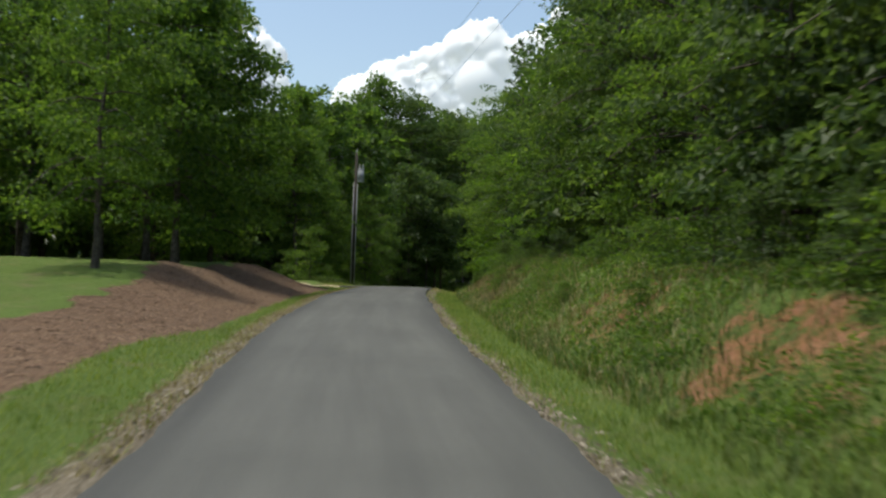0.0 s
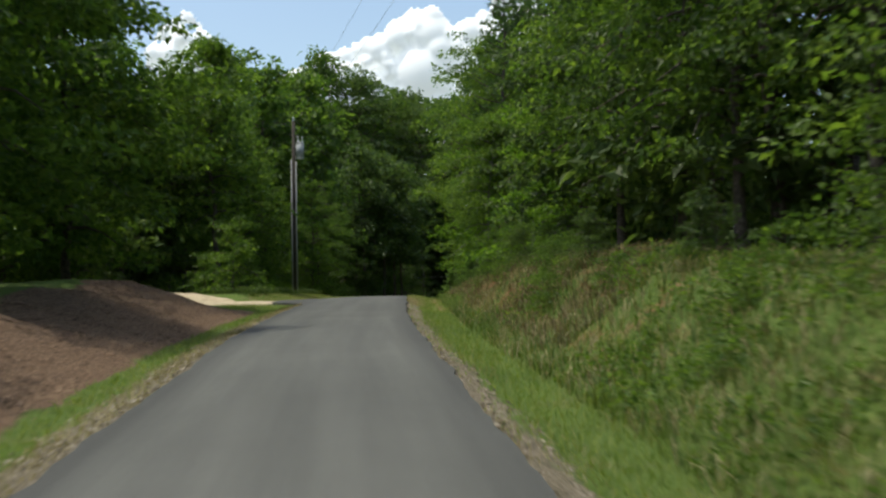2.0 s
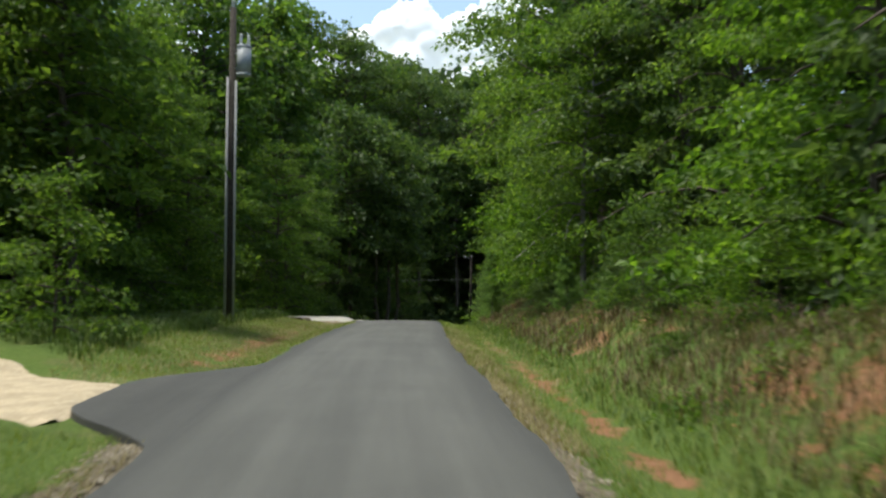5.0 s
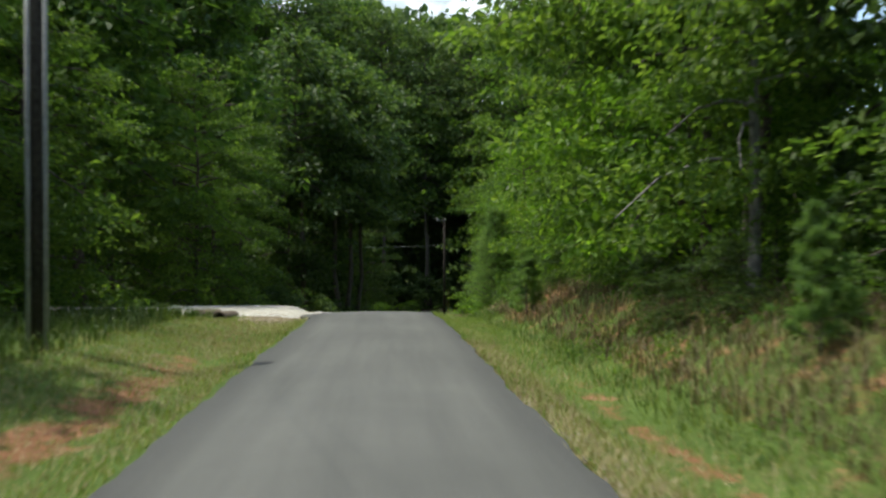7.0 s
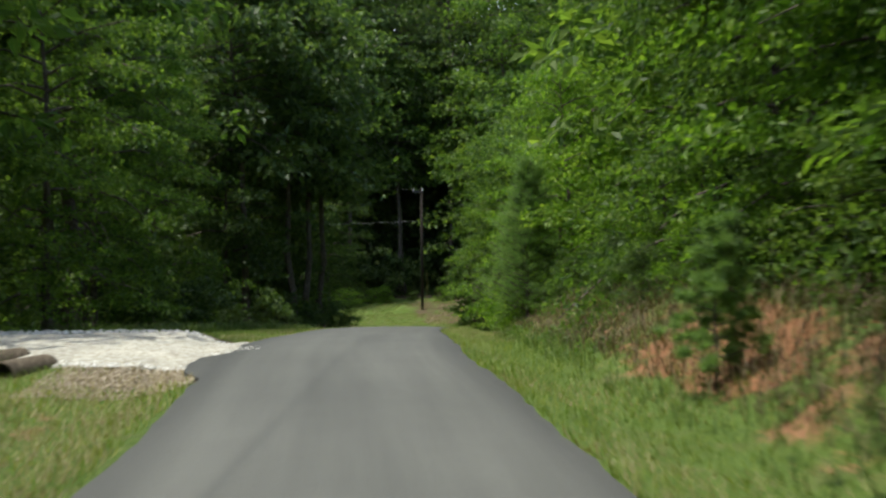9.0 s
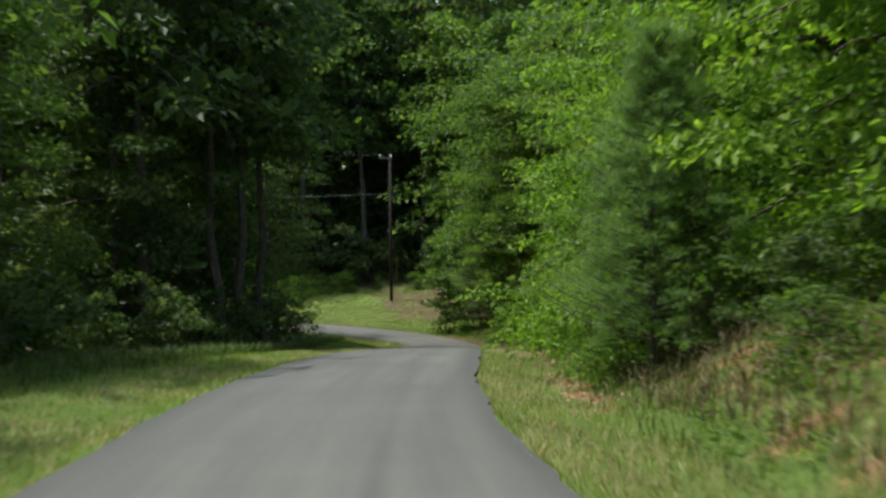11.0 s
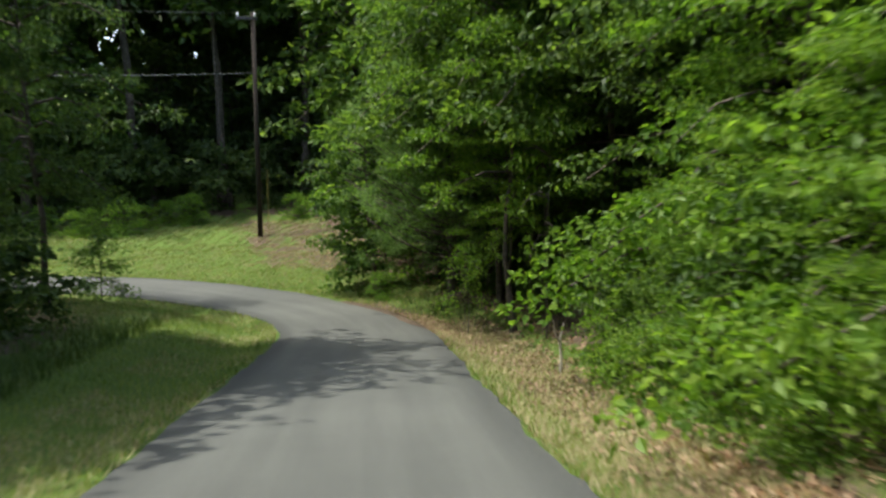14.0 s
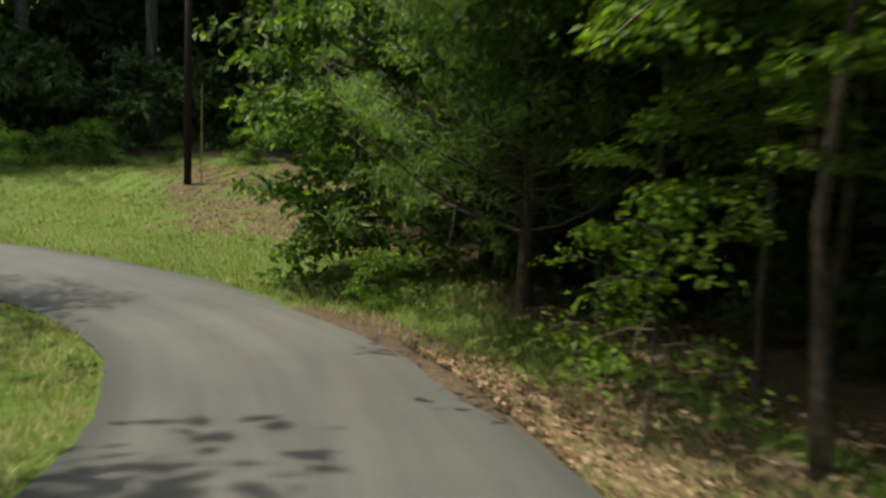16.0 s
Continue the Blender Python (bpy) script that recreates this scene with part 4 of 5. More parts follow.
for y in np.arange(90.5, 110, 1.7):
    spot(SHRUBS, int(rng.integers(3)), y, rng.uniform(1.7, 2.3), 1, rng.uniform(0.35, 0.55))
# The last five are added dark leaves over ground that lies in shade.
for y, e, s in [(110.0, 2.6, 0.7), (111.4, 3.0, 0.8), (113.0, 3.2, 0.9), (114.6, 3.4, 0.8), (116.0, 3.2, 0.7), (117.4, 3.0, 0.6), (112.4, 4.4, 1.1), (115.0, 4.8, 1.2), (117.2, 4.6, 1.1), (107.6, 3.6, 0.8), (108.8, 4.0, 0.9), (109.9, 3.5, 0.75), (108.2, 5.0, 1.1), (110.4, 4.8, 1.1)]:
    spot(THICKET, 0, y, e, 1, s, "dark leafy thicket in the shade beside the verge")
# Dark-leaved bushes added for the shaded recesses of the bank.
for y, e, s in [(9.6, 3.4, 0.5), (12.8, 3.8, 0.6), (27.5, 3.6, 0.5), (33.0, 3.3, 0.5), (41.5, 3.2, 0.55), (52.6, 3.2, 0.5), (58.0, 3.6, 0.5), (62.4, 3.0, 0.5), (63.6, 2.5, 0.4), (66.4, 3.2, 0.5), (75.2, 3.2, 0.5), (78.6, 2.9, 0.45), (82.0, 3.2, 0.55), (85.4, 2.9, 0.5)]:
    spot(THICKET, 0, y, e, 1, s)
for y in np.arange(56, 74, 2.6):
    spot(SHRUBS, 1 + int(rng.integers(2)), y, rng.uniform(4.8, 6.2), -1, rng.uniform(0.6, 1.0))
for y in np.arange(89, 117, 2.5):
    spot(SHADE, 0, y, rng.uniform(4.2, 5.2), -1, rng.uniform(0.4, 0.6), "shaded brush at the foot of the wood")
for x in np.arange(-10, 14, 2.2):
    put(SHRUBS, int(rng.integers(3)), x, 141.8 + rng.uniform(-0.5, 1.2), rng.uniform(0, 6), rng.uniform(0.5, 0.9))
spot(PALE, 0, 63.9, 3.75, 1, 1.0)
for x in np.arange(-22, 20, 2.6):
    put(SHADE, 0, x + 3.0 + rng.uniform(-0.8, 0.8), 144.2 + rng.uniform(-0.6, 1.6), rng.uniform(0, 6), rng.uniform(0.8, 1.5))
for x in np.arange(-24, 26, 3.2):
    put(SHADE, 0, x + 3.0 + rng.uniform(-0.8, 0.8), 151.0 + rng.uniform(-1.5, 2), rng.uniform(0, 6), rng.uniform(1.2, 1.9))
for y in np.arange(52, 124, 4.0):
    spot(SHADE, 0, y + rng.uniform(-0.8, 0.8), rng.uniform(8.0, 13.0), -1, rng.uniform(1.0, 1.6))
for y in np.arange(4, 119, 4.6):
    spot(SHADE, 0, y + rng.uniform(-0.8, 0.8), rng.uniform(6.8, 9.5), 1, rng.uniform(1.0, 1.6))
for x, y in [(12.0, 130.5), (14.0, 136.0), (12.6, 139.8), (16, 134), (13.0, 128), (11.9, 122.5), (13.5, 125), (15.0, 119)]:
    put(SHADE, 0, x, y, rng.uniform(0, 6), rng.uniform(0.7, 1.2))
for y, e, s in [(59.4, 2.7, 0.62), (72.6, 1.85, 0.72), (56.2, 3.1, 0.4)]:
    spot(SAPLINGS, 0, y, e, 1, s)


# ---- stuff on the ground ----
def strewn(n, y0, y1, e0, e1, side, seed, keep=None):
    """Random places in a strip beside the lane, on the ground."""
    g = np.random.default_rng(seed)
    lim = int(np.argmax(CL[:, 1] > 119)) if y1 < 120 else len(CL) - 20
    i0 = int(np.argmin(np.abs(CL[:lim, 1] - y0)))
    i1 = lim - 1 if y1 > 118 else int(np.argmin(np.abs(CL[:lim, 1] - y1)))
    i = g.integers(i0, i1 + 1, n)
    f = g.random(n) * 0.25
    e = e0 + (e1 - e0) * g.random(n)
    x = CL[i, 0] + TAN[i, 0] * f + side * TAN[i, 1] * (HALF + e)
    y = CL[i, 1] + TAN[i, 1] * f - side * TAN[i, 0] * (HALF + e)
    h, clay, gravel, mulch, litter, d = terrain(x, y)
    ok = np.abs(d) > HALF + 0.02
    ok &= ~((d < 0) & (-d < HALF + flare(CL[i, 1]) + 0.05))
    if keep is not None:
        ok &= keep(x, y, clay, gravel, mulch, litter, g)
    return np.stack([x, y, h], 1)[ok], g


def blades(name, place, g, length, width, material, label, lean=0.5, curl=0.35):
    n = len(place)
    az = g.random(n) * 6.283
    ln = length * g.uniform(0.5, 1.35, n)
    ox, oy = np.cos(az), np.sin(az)
    tilt = g.random(n) * lean
    sx, sy = -oy * width, ox * width
    z0 = np.zeros(n)
    b = place - [0, 0, 0.015]
    mid = b + np.stack([ox * tilt * ln * 0.45, oy * tilt * ln * 0.45, ln * 0.6], 1)
    tip = b + np.stack([ox * (tilt + curl) * ln, oy * (tilt + curl) * ln, ln * (1.0 - 0.3 * tilt)], 1)
    w = np.stack([sx, sy, z0], 1)
    if length < 0.2:
        v = np.stack([b - w, b + w, tip], 1).reshape(-1, 3)
        return tagged(new(name, mesh_from(name, v, np.arange(n * 3).reshape(-1, 3), material)), label, "grass", kind="stuff")
    v = np.stack([b - w, b + w, mid + w * 0.8, mid - w * 0.8, tip], 1).reshape(-1, 3)
    a = np.arange(n)[:, None] * 5
    f = np.concatenate([a + [0, 1, 2], a + [0, 2, 3], a + [3, 2, 4]], 1).reshape(-1, 3)
    return tagged(new(name, mesh_from(name, v, f, material)), label, "grass", kind="stuff")


def on_grass(x, y, clay, gravel, mulch, litter, g):
    bare = np.maximum.reduce([clay * 1.3, gravel * 1.2, mulch * 1.6, litter * 0.9])
    return g.random(len(x)) > bare + 0.25 * fbm(x, y, 0.9)


def off_drive(x, y):
    """True where a place lies clear of both driveways."""
    ok = np.ones(len(x), bool)
    for pts in (DRIVE_A, DRIVE_B):
        for (ax, ay), (bx, by) in zip(pts, pts[1:]):
            t = np.clip(((x - ax) * (bx - ax) + (y - ay) * (by - ay)) / ((bx - ax) ** 2 + (by - ay) ** 2), 0, 1)
            ok &= np.hypot(x - ax - t * (bx - ax), y - ay - t * (by - ay)) > (1.75 if pts is DRIVE_A else 1.8)
    return ok


def short_grass(x, y, clay, gravel, mulch, litter, g):
    return on_grass(x, y, clay, gravel, mulch, litter, g) & off_drive(x, y)


p, g = strewn(104000, 3, 118, 0.02, 2.4, 1, 21, short_grass)
blades("verge_grass", p, g, 0.11, 0.007, M_BLADE, "short green roadside grass of the verge")
p, g = strewn(104000, 6, 118, 0.02, 2.8, -1, 22, short_grass)
blades("verge_grass", p, g, 0.1, 0.007, M_BLADE, "short green roadside grass of the verge")
p, g = strewn(21000, 48, 118, 2.4, 5.8, -1, 23, short_grass)
blades("rough_grass", p, g, 0.3, 0.009, M_WEED, "rank unmown grass before the wood")
p, g = strewn(38000, 4, 93, 1.2, 4.2, 1, 24, lambda x, y, c, gr, m, l, q: short_grass(x, y, c, gr, m, l, q) & (q.random(len(x)) < np.where(y > 45, 0.45, 1.0)))
blades("tall_grass", p, g, 0.25, 0.007, M_WEED, "tall weedy grass over the bank", 1.0, 0.5)
p, g = strewn(6000, 4, 92, 1.5, 4.4, 1, 25, lambda x, y, c, gr, m, l, q: q.random(len(x)) > 0.3 + 0.4 * fbm(x, y, 0.8, 3.0))
blades("dry_grass", p, g, 0.26, 0.007, M_STRAW, "dry straw-coloured grass stems on the clay bank", 0.7)
p, g = strewn(9000, 6, 118, 0.0, 0.75, 1, 26, lambda x, y, c, gr, m, l, q: fbm(x, y, 0.7, 6.0) > -0.2)
blades("dry_grass", p, g, 0.08, 0.007, M_STRAW, "dry straw grass along the asphalt's edge", 0.9)
p, g = strewn(7000, 8, 118, 0.0, 0.6, -1, 27, lambda x, y, c, gr, m, l, q: (fbm(x, y, 0.7, 6.0) > -0.1) & off_drive(x, y))
blades("dry_grass", p, g, 0.08, 0.007, M_STRAW, "dry straw grass along the asphalt's edge", 0.9)


p, g = strewn(16000, 82, 118, 0.05, 1.4, 1, 34, lambda x, y, c, gr, m, l, q: fbm(x, y, 0.8, 2.0) > -0.3)
blades("dry_grass", p, g, 0.1, 0.007, M_STRAW, "dry grass mixed into the green verge", 0.9)
p, g = strewn(13000, 84, 118, 0.05, 1.6, -1, 35, lambda x, y, c, gr, m, l, q: (fbm(x, y, 0.8, 2.5) > -0.1) & off_drive(x, y))
blades("dry_grass", p, g, 0.1, 0.007, M_STRAW, "dry grass mixed into the green verge", 0.9)
p, g = strewn(22500, 28, 90, 1.7, 4.6, 1, 36, lambda x, y, c, gr, m, l, q: (fbm(x, y, 0.45, 6.0) > -0.35) & (q.random(len(x)) > 1.6 * (c - 0.4)))
blades("dry_brush", p, g, 0.27, 0.008, M_BRUSH, "brown dry brush and dead stems on the cut bank", 0.8)
p, g = strewn(11000, 45, 67, 0.0, 0.6, 1, 30)
blades("dry_grass", p, g, 0.09, 0.008, M_STRAW, "bleached straw grass beside the asphalt", 0.9)
p, g = strewn(9000, 6, 44, 0.0, 0.5, -1, 33)
blades("dry_grass", p, g, 0.07, 0.008, M_STRAW, "tan trampled grass beside the asphalt", 1.1)
p, g = strewn(13000, 48, 76, 0.1, 2.8, -1, 28, lambda x, y, c, gr, m, l, q: fbm(x, y, 0.5, 4.0) > -0.35)
blades("dry_grass", p, g, 0.09, 0.008, M_STRAW, "sun-dried grass on the level verge", 0.9)
p, g = strewn(5000, 48, 74, 0.1, 1.6, 1, 29, lambda x, y, c, gr, m, l, q: fbm(x, y, 0.5, 4.0) > -0.2)
blades("dry_grass", p, g, 0.09, 0.008, M_STRAW, "sun-dried grass on the level verge", 0.9)


p, g = strewn(9000, 100, 117, 0.05, 1.5, 1, 62)
blades("dry_grass", p, g, 0.1, 0.008, M_STRAW, "sun-dried grass along the verge before the bend", 0.9)
p, g = strewn(5000, 62, 74, 0.2, 2.0, -1, 63, lambda x, y, c, gr, m, l, q: fbm(x, y, 0.5, 4.0) > -0.2)
blades("dry_grass", p, g, 0.09, 0.008, M_STRAW, "sun-dried grass on the level verge", 0.9)
p, g = strewn(5000, 10, 42, 1.2, 3.6, 1, 64, lambda x, y, c, gr, m, l, q: fbm(x, y, 0.6, 5.0) > -0.2)
blades("dry_grass", p, g, 0.24, 0.007, M_STRAW, "dry straw-coloured grass stems on the clay bank", 0.9)


def bank_weeds():
    """Low leafy creepers in patches over the cut bank."""
    p, g = strewn(1900, 4, 92, 1.5, 4.4, 1, 61, lambda x, y, c, gr, m, l, q: (q.random(len(x)) < np.where(y > 30, 0.3, 1.0)) & (fbm(x, y, 0.55, 8.0) + 0.35 * q.random(len(x)) > 0.9 * c))
    v, f = leaves_at(g, p + [0, 0, 0.1], g.uniform(0.2, 0.5, len(p)), 34000, 0.07, 0.45)
    return tagged(new("bank_creepers", mesh_from("bank_creepers", v, f, M_LEAF)), "low green creepers and weeds over the bank", "weeds", kind="stuff")


bank_weeds()


def bend_places(n, e0, e1, seed, keep, side=1):
    """The same past the bend, on the lane's outer side, or its inner one."""
    g = np.random.default_rng(seed)
    i0 = int(np.argmax(CL[:, 1] > 117.6))
    i = g.integers(i0, i0 + 92, n)
    f = g.random(n) * 0.25
    e = e0 + (e1 - e0) * g.random(n)
    x = CL[i, 0] + TAN[i, 0] * f + side * TAN[i, 1] * (HALF + e)
    y = CL[i, 1] + TAN[i, 1] * f - side * TAN[i, 0] * (HALF + e)
    h, clay, gravel, mulch, litter, d = terrain(x, y)
    ok = (np.abs(d) > HALF + 0.05) & keep(x, y, clay, gravel, mulch, litter, g)
    return np.stack([x, y, h], 1)[ok], g


p, g = bend_places(90000, 0.05, 13.5, 31, on_grass)
blades("bank_grass", p, g, 0.13, 0.009, M_BLADE, "sunlit grass on the bank outside the bend")
p, g = bend_places(56000, 0.05, 13.0, 32, lambda x, y, c, gr, m, l, q: q.random(len(x)) < 0.8)
blades("dry_grass", p, g, 0.12, 0.009, M_STRAW, "dry grass stems on the bank outside the bend", 0.9)


p, g = bend_places(26000, 0.03, 6.0, 37, on_grass, -1)
blades("bank_grass", p, g, 0.13, 0.009, M_BLADE, "grass inside the bend in broken shade")
p, g = bend_places(22000, 0.03, 6.0, 38, lambda x, y, c, gr, m, l, q: fbm(x, y, 0.8, 2.0) > -0.2, -1)
blades("dry_grass", p, g, 0.12, 0.009, M_STRAW, "dry grass stems inside the bend", 0.9)


def stones(name, place, g, size, material, label, category, flat=0.6):
    n = len(place)
    s = size * g.uniform(0.5, 1.6, n)[:, None, None]
    o = np.array([[1, 0, 0], [0, 1, 0], [-1, 0, 0], [0, -1, 0], [0, 0, 1], [0, 0, -1]], float)
    v = o[None] * s * g.uniform(0.6, 1.25, (n, 6, 1)) * [1, 1, flat]
    a = g.random(n) * 6.283
    c, q = np.cos(a)[:, None], np.sin(a)[:, None]
    v = np.stack([v[..., 0] * c - v[..., 1] * q, v[..., 0] * q + v[..., 1] * c, v[..., 2]], 2) + place[:, None]
    f = np.array([[0, 1, 4], [1, 2, 4], [2, 3, 4], [3, 0, 4], [1, 0, 5], [2, 1, 5], [3, 2, 5], [0, 3, 5]])
    f = (np.arange(n)[:, None, None] * 6 + f[None]).reshape(-1, 3)
    return tagged(new(name, mesh_from(name, v.reshape(-1, 3), f, material)), label, category, kind="stuff")


def rough_gravel(x, y, c, gr, m, l, q):
    return q.random(len(x)) < gr * (0.75 + 0.6 * fbm(x, y, 0.8, 2.0))


p, g = strewn(9000, 4, 60, 0.0, 0.75, 1, 41, rough_gravel)
stones("edge_gravel", p, g, 0.026, M_STONE, "loose grey gravel along the crumbled asphalt edge", "gravel")
p, g = strewn(7000, 6, 46, 0.0, 0.65, -1, 42, rough_gravel)
stones("edge_gravel", p, g, 0.024, M_STONE, "loose grey gravel along the crumbled asphalt edge", "gravel")
p, g = strewn(5000, 73.7, 75.8, 0.0, 1.8, -1, 46)
stones("driveway_dirt", p + [0, 0, 0.012], g, 0.014, mat("tan_stone", pieces((0.14, 0.11, 0.07), (0.27, 0.22, 0.15), (0.42, 0.36, 0.27))), "tan dirt and stone washed over the driveway mouth", "gravel")
p, g = strewn(7000, 75.6, 79.5, 0.0, 4.5, -1, 43, lambda x, y, c, gr, m, l, q: ~off_drive(x, y))
stones("driveway_stone", p + [0, 0, 0.03], g, 0.022, mat("pale_stone", pieces((0.35, 0.34, 0.31), (0.58, 0.57, 0.53), (0.74, 0.73, 0.7))), "loose white stone on the driveway mouth", "gravel")
p, g = strewn(17000, 6, 43, 0.9, 5.2, -1, 44, lambda x, y, c, gr, m, l, q: q.random(len(x)) < m * 1.1)
stones("bark_mulch", p, g, 0.026, M_CHIP, "red-brown bark mulch over the bank", "mulch", 0.3)
p, g = strewn(9000, 4, 82, 1.2, 3.6, 1, 45, lambda x, y, c, gr, m, l, q: (q.random(len(x)) < c * 1.2) & (c > 0.45))
stones("clay_clods", p, g, 0.022, M_CLOD, "crumbled red clay on the cut bank", "clay")

g = np.random.default_rng(47)
spill = np.stack([g.normal(-2.25, 0.1, 60), g.normal(77.5, 0.2, 60)], 1)
spill = np.array([(x, y, CL[int(np.argmin(np.abs(CL[:500, 1] - y))), 2] + 0.03) for x, y in spill])
stones("spilled_stone", spill, g, 0.014, bpy.data.materials["pale_stone"], "white stone spilled onto the asphalt edge", "gravel")


def litter(name, place, g, size, label):
    n = len(place)
    nrm = g.normal(size=(n, 3)) * 0.35 + [0, 0, 1]
    way = g.normal(size=(n, 3))
    way -= (way * nrm).sum(1)[:, None] * nrm / (nrm ** 2).sum(1)[:, None]
    way /= np.linalg.norm(way, axis=1)[:, None]
    side = np.cross(nrm, way)
    ln = size * g.uniform(0.6, 1.3, n)[:, None]
    b = place + [0, 0, 0.02] - way * ln * 0.5
    v = np.stack([b, b + way * ln * 0.5 + side * ln * 0.3 + nrm * ln * 0.15, b + way * ln, b + way * ln * 0.5 - side * ln * 0.3 + nrm * ln * 0.15], 1).reshape(-1, 3)
    a = np.arange(n)[:, None] * 4
    f = np.concatenate([a + [0, 1, 2], a + [0, 2, 3]], 1).reshape(-1, 3)
    return tagged(new(name, mesh_from(name, v, f, M_LITTER)), label, "leaf litter", kind="stuff")


p, g = strewn(9000, 92, 118, 0.35, 2.2, 1, 51, lambda x, y, c, gr, m, l, q: q.random(len(x)) < l * 1.1)
litter("fallen_leaves", p, g, 0.075, "brown fallen leaves drifted along the verge")
p, g = strewn(2400, 86, 105, 0.95, 1.9, 1, 54, lambda x, y, c, gr, m, l, q: q.random(len(x)) < np.maximum(c, l))
litter("fallen_leaves", p, g, 0.07, "pale dry leaves over the clay under the trees")
p, g = strewn(2600, 112, 118.5, 0.03, 0.9, 1, 53)
litter("fallen_leaves", p, g, 0.07, "rust-brown leaves drifted against the asphalt")
p, g = bend_places(26000, 2.0, 13.0, 52, lambda x, y, c, gr, m, l, q: q.random(len(x)) < l * 1.3)
litter("fallen_leaves", p, g, 0.075, "brown fallen leaves under the pole on the bank")


# ---- poles, wires, culvert ----
def upright(bm, radius0, radius1, z0, z1, sides=14, x=0.0, y=0.0):
    bmesh.ops.create_cone(bm, cap_ends=True, segments=sides, radius1=radius0, radius2=radius1, depth=z1 - z0, matrix=pose(x, y, (z0 + z1) / 2))


def utility_pole(x, y, height, label, transformer):
    root = tagged(new("utility_pole"), label, "utility pole")
    root.matrix_basis = pose(x, y, ground_z(x, y), 0, 0.3, 0)
    bm = bmesh.new()
    upright(bm, 0.105, 0.085, -0.4, height, 18)
    part("pole", bm, M_GREY_POLE if transformer else M_POLE, root, smooth=True)
    return root


pole_a = utility_pole(-5.8, 63.7, 8.5, "weathered wooden utility pole with a grey transformer", True)
bm = bmesh.new()
upright(bm, 0.036, 0.034, -0.2, 6.6, 10, -0.11, -0.09)
part("conduit", bm, M_CONDUIT, pole_a, "grey conduit running down the pole", True)
bm = bmesh.new()
upright(bm, 0.036, 0.034, -0.2, 6.5, 10, 0.11, -0.09)
part("conduit", bm, M_CONDUIT, pole_a, "grey conduit running down the pole", True)
bm = bmesh.new()
upright(bm, 0.19, 0.19, 6.7, 7.4, 20, 0.31, -0.05)
upright(bm, 0.205, 0.19, 7.4, 7.46, 20, 0.31, -0.05)
upright(bm, 0.195, 0.205, 6.64, 6.7, 20, 0.31, -0.05)
can = part("transformer", bm, M_STEEL, pole_a, "grey steel transformer can", True)
for dx, dy in ((0.23, -0.1), (0.42, 0.0)):
    bm = bmesh.new()
    for k in range(4):
        upright(bm, 0.06 - 0.006 * k, 0.035, 7.46 + 0.075 * k, 7.535 + 0.075 * k, 10, dx, dy)
    part("bushing", bm, M_PORCELAIN, can, "pale porcelain bushing", True)
for z in (6.85, 7.25):
    bm = bmesh.new()
    bmesh.ops.create_cube(bm, size=1.0, matrix=pose(0.14, -0.02, z) @ Matrix.Diagonal((0.16, 0.06, 0.05, 1)))
    part("bracket", bm, M_STEEL, pole_a)
bm = bmesh.new()
for k in range(3):
    upright(bm, 0.06, 0.04, 8.5 + 0.07 * k, 8.57 + 0.07 * k, 10)
part("insulator", bm, M_PORCELAIN, pole_a, "pale porcelain insulator on the pole top", True)

pole_b = utility_pole(7.66, 137.1, 9.0, "dark wooden utility pole on the grass bank", False)
bm = bmesh.new()
bmesh.ops.create_cube(bm, size=1.0, matrix=pose(-0.28, -0.12, 8.75, 0, 0, 12) @ Matrix.Diagonal((0.85, 0.09, 0.11, 1)))
bmesh.ops.bevel(bm, geom=list(bm.edges), offset=0.01, segments=1, affect="EDGES")
part("crossarm", bm, M_ARM, pole_b, "weathered pale crossarm")
for dx in (-0.62, 0.05):
    bm = bmesh.new()
    upright(bm, 0.05, 0.03, 8.8, 8.98, 8, dx, -0.14)
    part("insulator", bm, M_PORCELAIN, pole_b, smooth=True)
bm = bmesh.new()
upright(bm, 0.016, 0.016, 0.0, 2.7, 8, 0.36, 0.0)
part("guy_guard", bm, mat("yellow_plastic", speckle((0.2, 0.17, 0.05), (0.28, 0.24, 0.07), (0.36, 0.31, 0.1), 12, 0.5)), pole_b, "faded yellow guy-wire guard")


def wire(name, a, b, sag, label, r=0.0045):
    s = np.linspace(0, 1, 40)[:, None]
    line = np.array(a) * (1 - s) + np.array(b) * s
    line[:, 2] -= sag * 4 * s[:, 0] * (1 - s[:, 0])
    v, f = tube(line, r, 6)
    return tagged(new(name, mesh_from(name, v, f, M_WIRE, True)), label, "wire", "overhead wires")


ga, gb = ground_z(-5.8, 63.7), ground_z(7.66, 137.1)
wire("overhead_wire", (-5.8, 63.7, ga + 8.68), (9.5, -18, 11.2), 0.9, "thin overhead line slung across the lane")
wire("overhead_wire", (-5.65, 63.7, ga + 7.75), (8.9, -18, 9.3), 1.1, "thin overhead line slung across the lane")
wire("overhead_wire", (-5.8, 63.7, ga + 8.5), (-24, 70, ga + 7.4), 0.7, "overhead line running off through the wood")
wire("overhead_wire", (7.56, 137.0, gb + 6.6), (-33, 128, 3.6), 0.8, "pale overhead line strung before the dark wood", 0.012)
wire("overhead_wire", (7.04, 137.0, gb + 8.95), (-33, 127, 6.2), 0.8, "thin overhead line strung before the dark wood", 0.0045)
wire("overhead_wire", (-5.7, 63.8, ga + 8.6), (7.71, 136.9, gb + 8.97), 0.9, "thin overhead line slung between the two poles", 0.004)
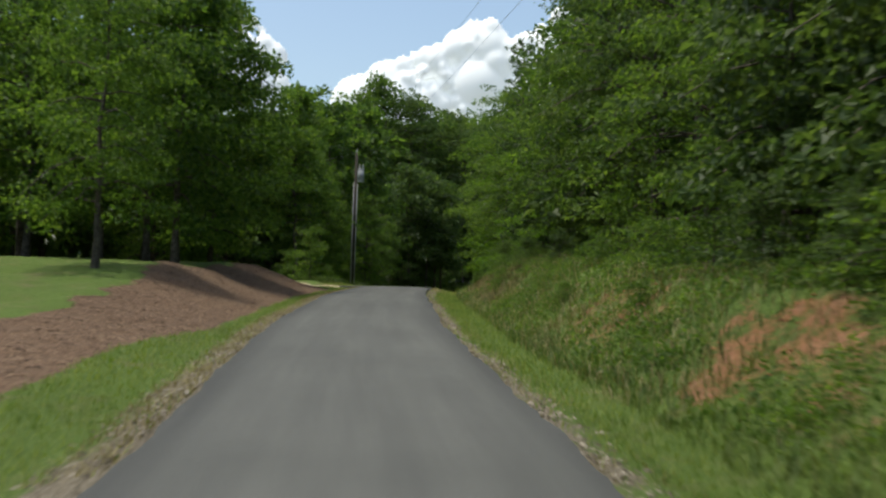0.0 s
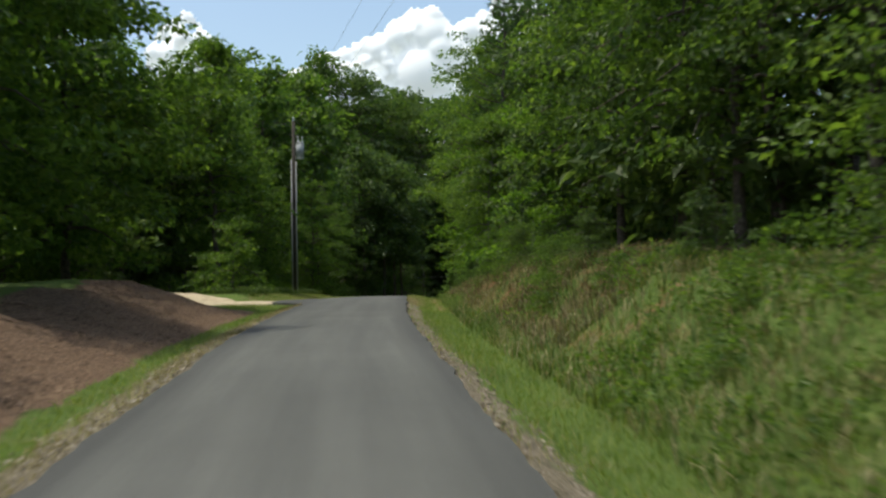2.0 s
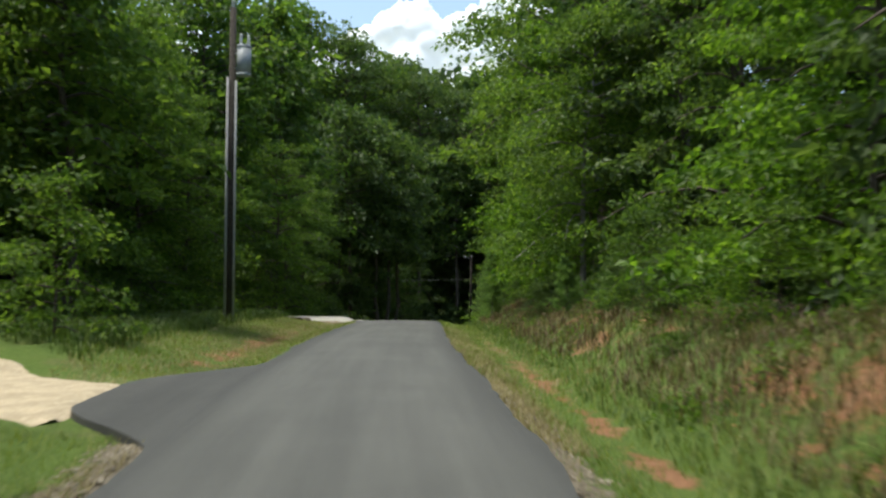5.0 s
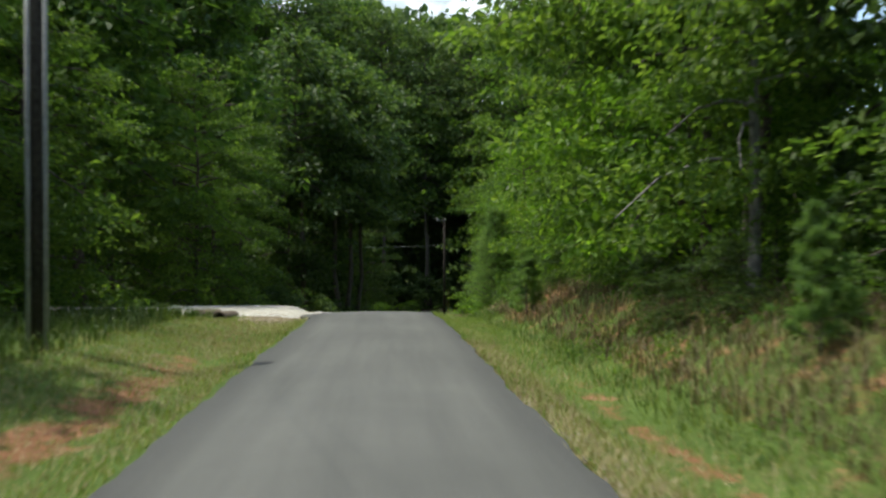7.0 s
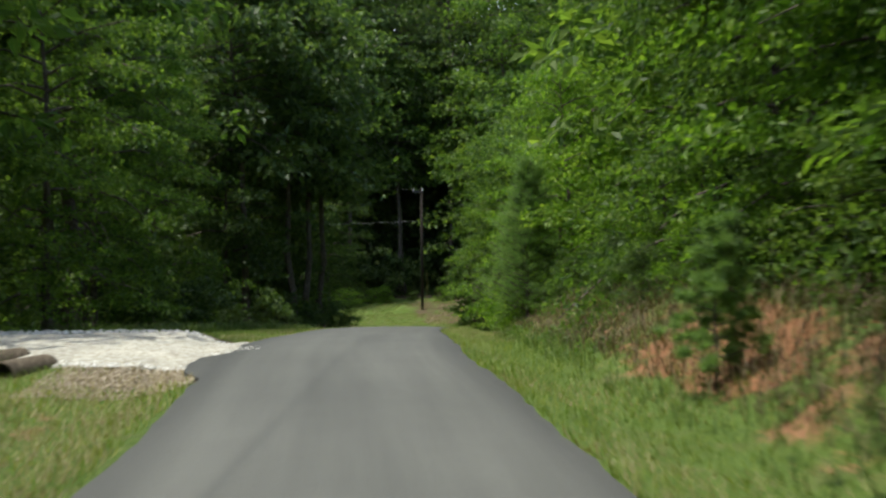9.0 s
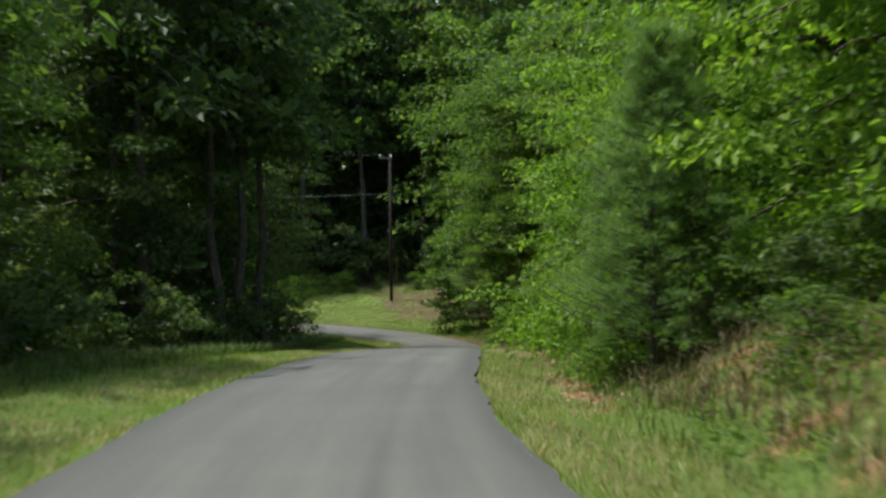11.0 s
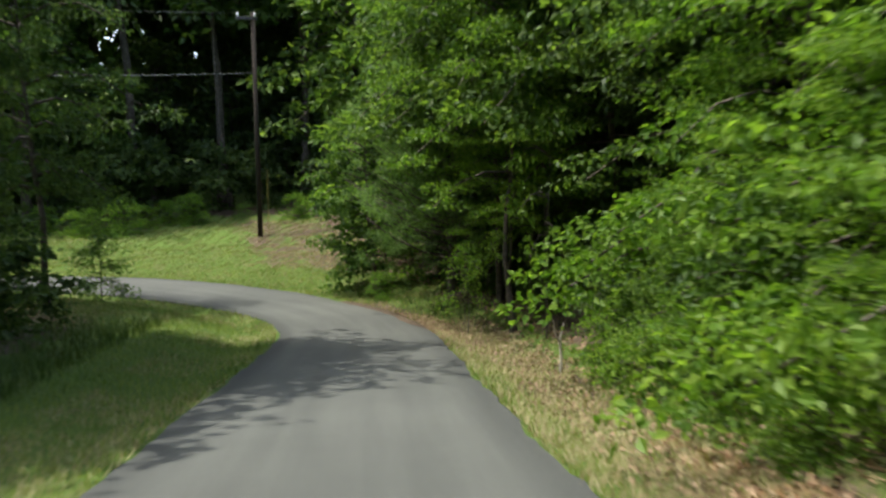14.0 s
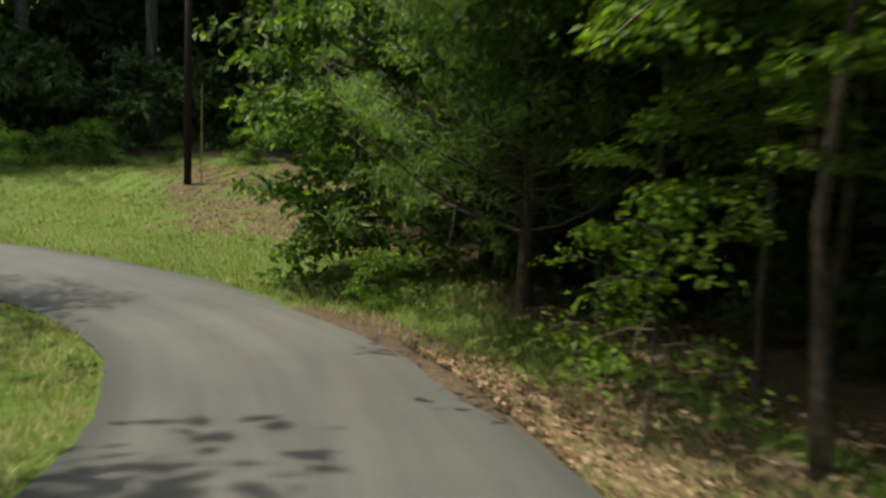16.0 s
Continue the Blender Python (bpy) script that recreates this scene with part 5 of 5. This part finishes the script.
wire("overhead_wire", (-5.6, 63.8, ga + 8.2), (7.75, 137.0, gb + 8.5), 0.9, "thin overhead line slung between the two poles", 0.004)


def dead_branch(x, y):
    root = tagged(new("dead_branch"), "bleached bare branch stuck in the leaf litter", "branch")
    root.matrix_basis = pose(x, y, ground_z(x, y), 0, 8, 40) @ Matrix.Scale(1.15, 4)
    v, f = joined([tube([(0, 0, -0.1), (0.02, 0, 0.2), (-0.02, 0.02, 0.42), (0.03, 0.0, 0.62)], [0.022, 0.019, 0.014, 0.006], 7),
                   tube([(-0.02, 0.02, 0.4), (-0.12, 0.05, 0.52), (-0.15, 0.05, 0.66)], [0.012, 0.009, 0.004], 6)])
    part_mesh("stem", mesh_from("stem", v, f, mat("bleached_wood", speckle((0.3, 0.27, 0.22), (0.45, 0.41, 0.35), (0.58, 0.54, 0.47), 20)), True), root)
    return root


dead_branch(8.1, 108.35)


def culvert(x, y, turn, length):
    root = tagged(new("culvert"), "weathered corrugated culvert pipe lying beside the white driveway", "culvert")
    root.matrix_basis = pose(x, y, ground_z(x, y) + 0.02, -3, 0, turn)
    bm = bmesh.new()
    turns = np.linspace(0, 2 * math.pi, 24, endpoint=False)
    ribs = int(length / 0.035)
    shell = [(0.035 * k, 0.165 + 0.01 * (k % 2)) for k in range(ribs + 1)]
    bore = [(shell[-1][0], 0.145), (0.0, 0.145)]
    rings = [[bm.verts.new((r * math.cos(a), py, r * math.sin(a))) for a in turns] for py, r in shell + bore]
    for lower, upper in zip(rings, rings[1:] + rings[:1]):
        for i in range(24):
            j = (i + 1) % 24
            bm.faces.new((lower[i], lower[j], upper[j], upper[i]))
    part("pipe", bm, M_PIPE, root, smooth=True)
    # Dark plug added so the bore looks shaded instead of open.
    plug = bmesh.new()
    plug.faces.new([plug.verts.new((0.146 * math.cos(a), length * 0.55, 0.146 * math.sin(a))) for a in turns])
    part("silt", bmesh_thick(plug, 0.08), M_BARK, root, "dark plug added to blacken the pipe's bore")
    return root


def bmesh_thick(bm, depth):
    """Draw a flat face out along y into a plug."""
    grown = bmesh.ops.extrude_face_region(bm, geom=list(bm.faces))
    bmesh.ops.translate(bm, verts=[v for v in grown["geom"] if isinstance(v, bmesh.types.BMVert)], vec=(0, depth, 0))
    bmesh.ops.recalc_face_normals(bm, faces=bm.faces)
    return bm


culvert(-4.82, 75.3, -16, 1.0)
culvert(-5.5, 76.1, -30, 1.0)


# ---- far woods and cloud ----
def far_woods():
    g = np.random.default_rng(77)
    cen, rad = [], []
    for k in range(2500):
        w = g.random()
        if w < 0.3:
            x, y = g.uniform(19, 28), g.uniform(-15, 154)
        elif w < 0.62:
            x, y = g.uniform(-46, -30), g.uniform(-15, 158)
            if y > 50:
                x += 12
        elif w < 0.9:
            x, y = g.uniform(-52, 44), g.uniform(160, 168)
        else:
            x, y = g.uniform(-40, 24), g.uniform(-34, -24)
        top = 28 if y > 154 else (10 if x > 0 else 14)
        cen.append((x, y, g.uniform(-3, top)))
        rad.append(g.uniform(1.4, 2.6))
    for k in range(500):
        cen.append((g.uniform(-52, 44), g.uniform(161, 165), g.uniform(-6, 9)))
        rad.append(g.uniform(1.4, 2.4))
    for k in range(520):
        cen.append((g.uniform(-36, 24), g.uniform(162, 166), g.uniform(5, 28)))
        rad.append(g.uniform(1.6, 2.6))
    v, f = leaves_at(g, cen, rad, 90000, 1.28, 0.7)
    return tagged(new("far_woods", mesh_from("far_woods", v, f, M_LEAF_SHADE)), "dense dark green foliage of the woods beyond", "woods", kind="stuff")


far_woods()


def cloud():
    """One billowing front of cumulus, far off: round bumps upon round bumps."""
    g = np.random.default_rng(5)
    az, el = np.meshgrid(np.linspace(-15, 20, 300), np.linspace(2, 17.5, 150))
    az, el = az.ravel(), el.ravel()

    def lid(a):
        return np.interp(a, [-15, -13, -11.5, -9.6, -9, -7.4, -6.5, -3, 0, 1.8, 3.6, 5.0, 7, 9, 12, 20], [5, 13.5, 15, 13, 6, 6, 11, 13, 14, 15.7, 14, 14.8, 16.2, 14.8, 15.5, 13.5])

    relief = np.where((el < lid(az) - 0.75) & (el < lid(az + 0.4) - 0.6) & (el < lid(az - 0.4) - 0.6), 0.02, -1.0)
    for n, size, lift in ((70, 1.5, 0.0), (260, 0.7, 0.75), (900, 0.3, 1.15)):
        for _ in range(n):
            ca = g.uniform(-14, 19)
            top = lid(ca)
            r = size * g.uniform(0.6, 1.3)
            ce = top - r * 0.85 - g.random() ** 1.4 * (top - 3)
            d2 = (az - ca) ** 2 + (el - ce) ** 2
            near = d2 < r * r
            relief[near] = np.maximum(relief[near], np.sqrt(r * r - d2[near]) + lift * np.clip(top - ce, 0, 1.5) * 0.7)
    rel = relief.reshape(150, 300)
    soft = np.where(rel > 0, rel, 0)
    for _ in range(2):
        soft = (soft + np.roll(soft, 1, 0) + np.roll(soft, -1, 0) + np.roll(soft, 1, 1) + np.roll(soft, -1, 1)) / 5
    dist = 1500 - soft.ravel() * 26
    v = np.stack([np.sin(np.radians(az)) * dist, np.cos(np.radians(az)) * dist, np.tan(np.radians(el)) * dist], 1)
    i, j = np.meshgrid(np.arange(149), np.arange(299), indexing="ij")
    a = (i * 300 + j).ravel()
    q = np.stack([a, a + 1, a + 301, a + 300], 1)
    q = q[(rel.ravel()[q] > 0).all(1)]
    keep, inv = np.unique(q, return_inverse=True)
    return tagged(new("backdrop_cloud", mesh_from("backdrop_cloud", v[keep], inv.reshape(-1, 4), M_CLOUD, True)), "white cumulus cloud towering behind the trees", "cloud", kind="structure")


cloud()
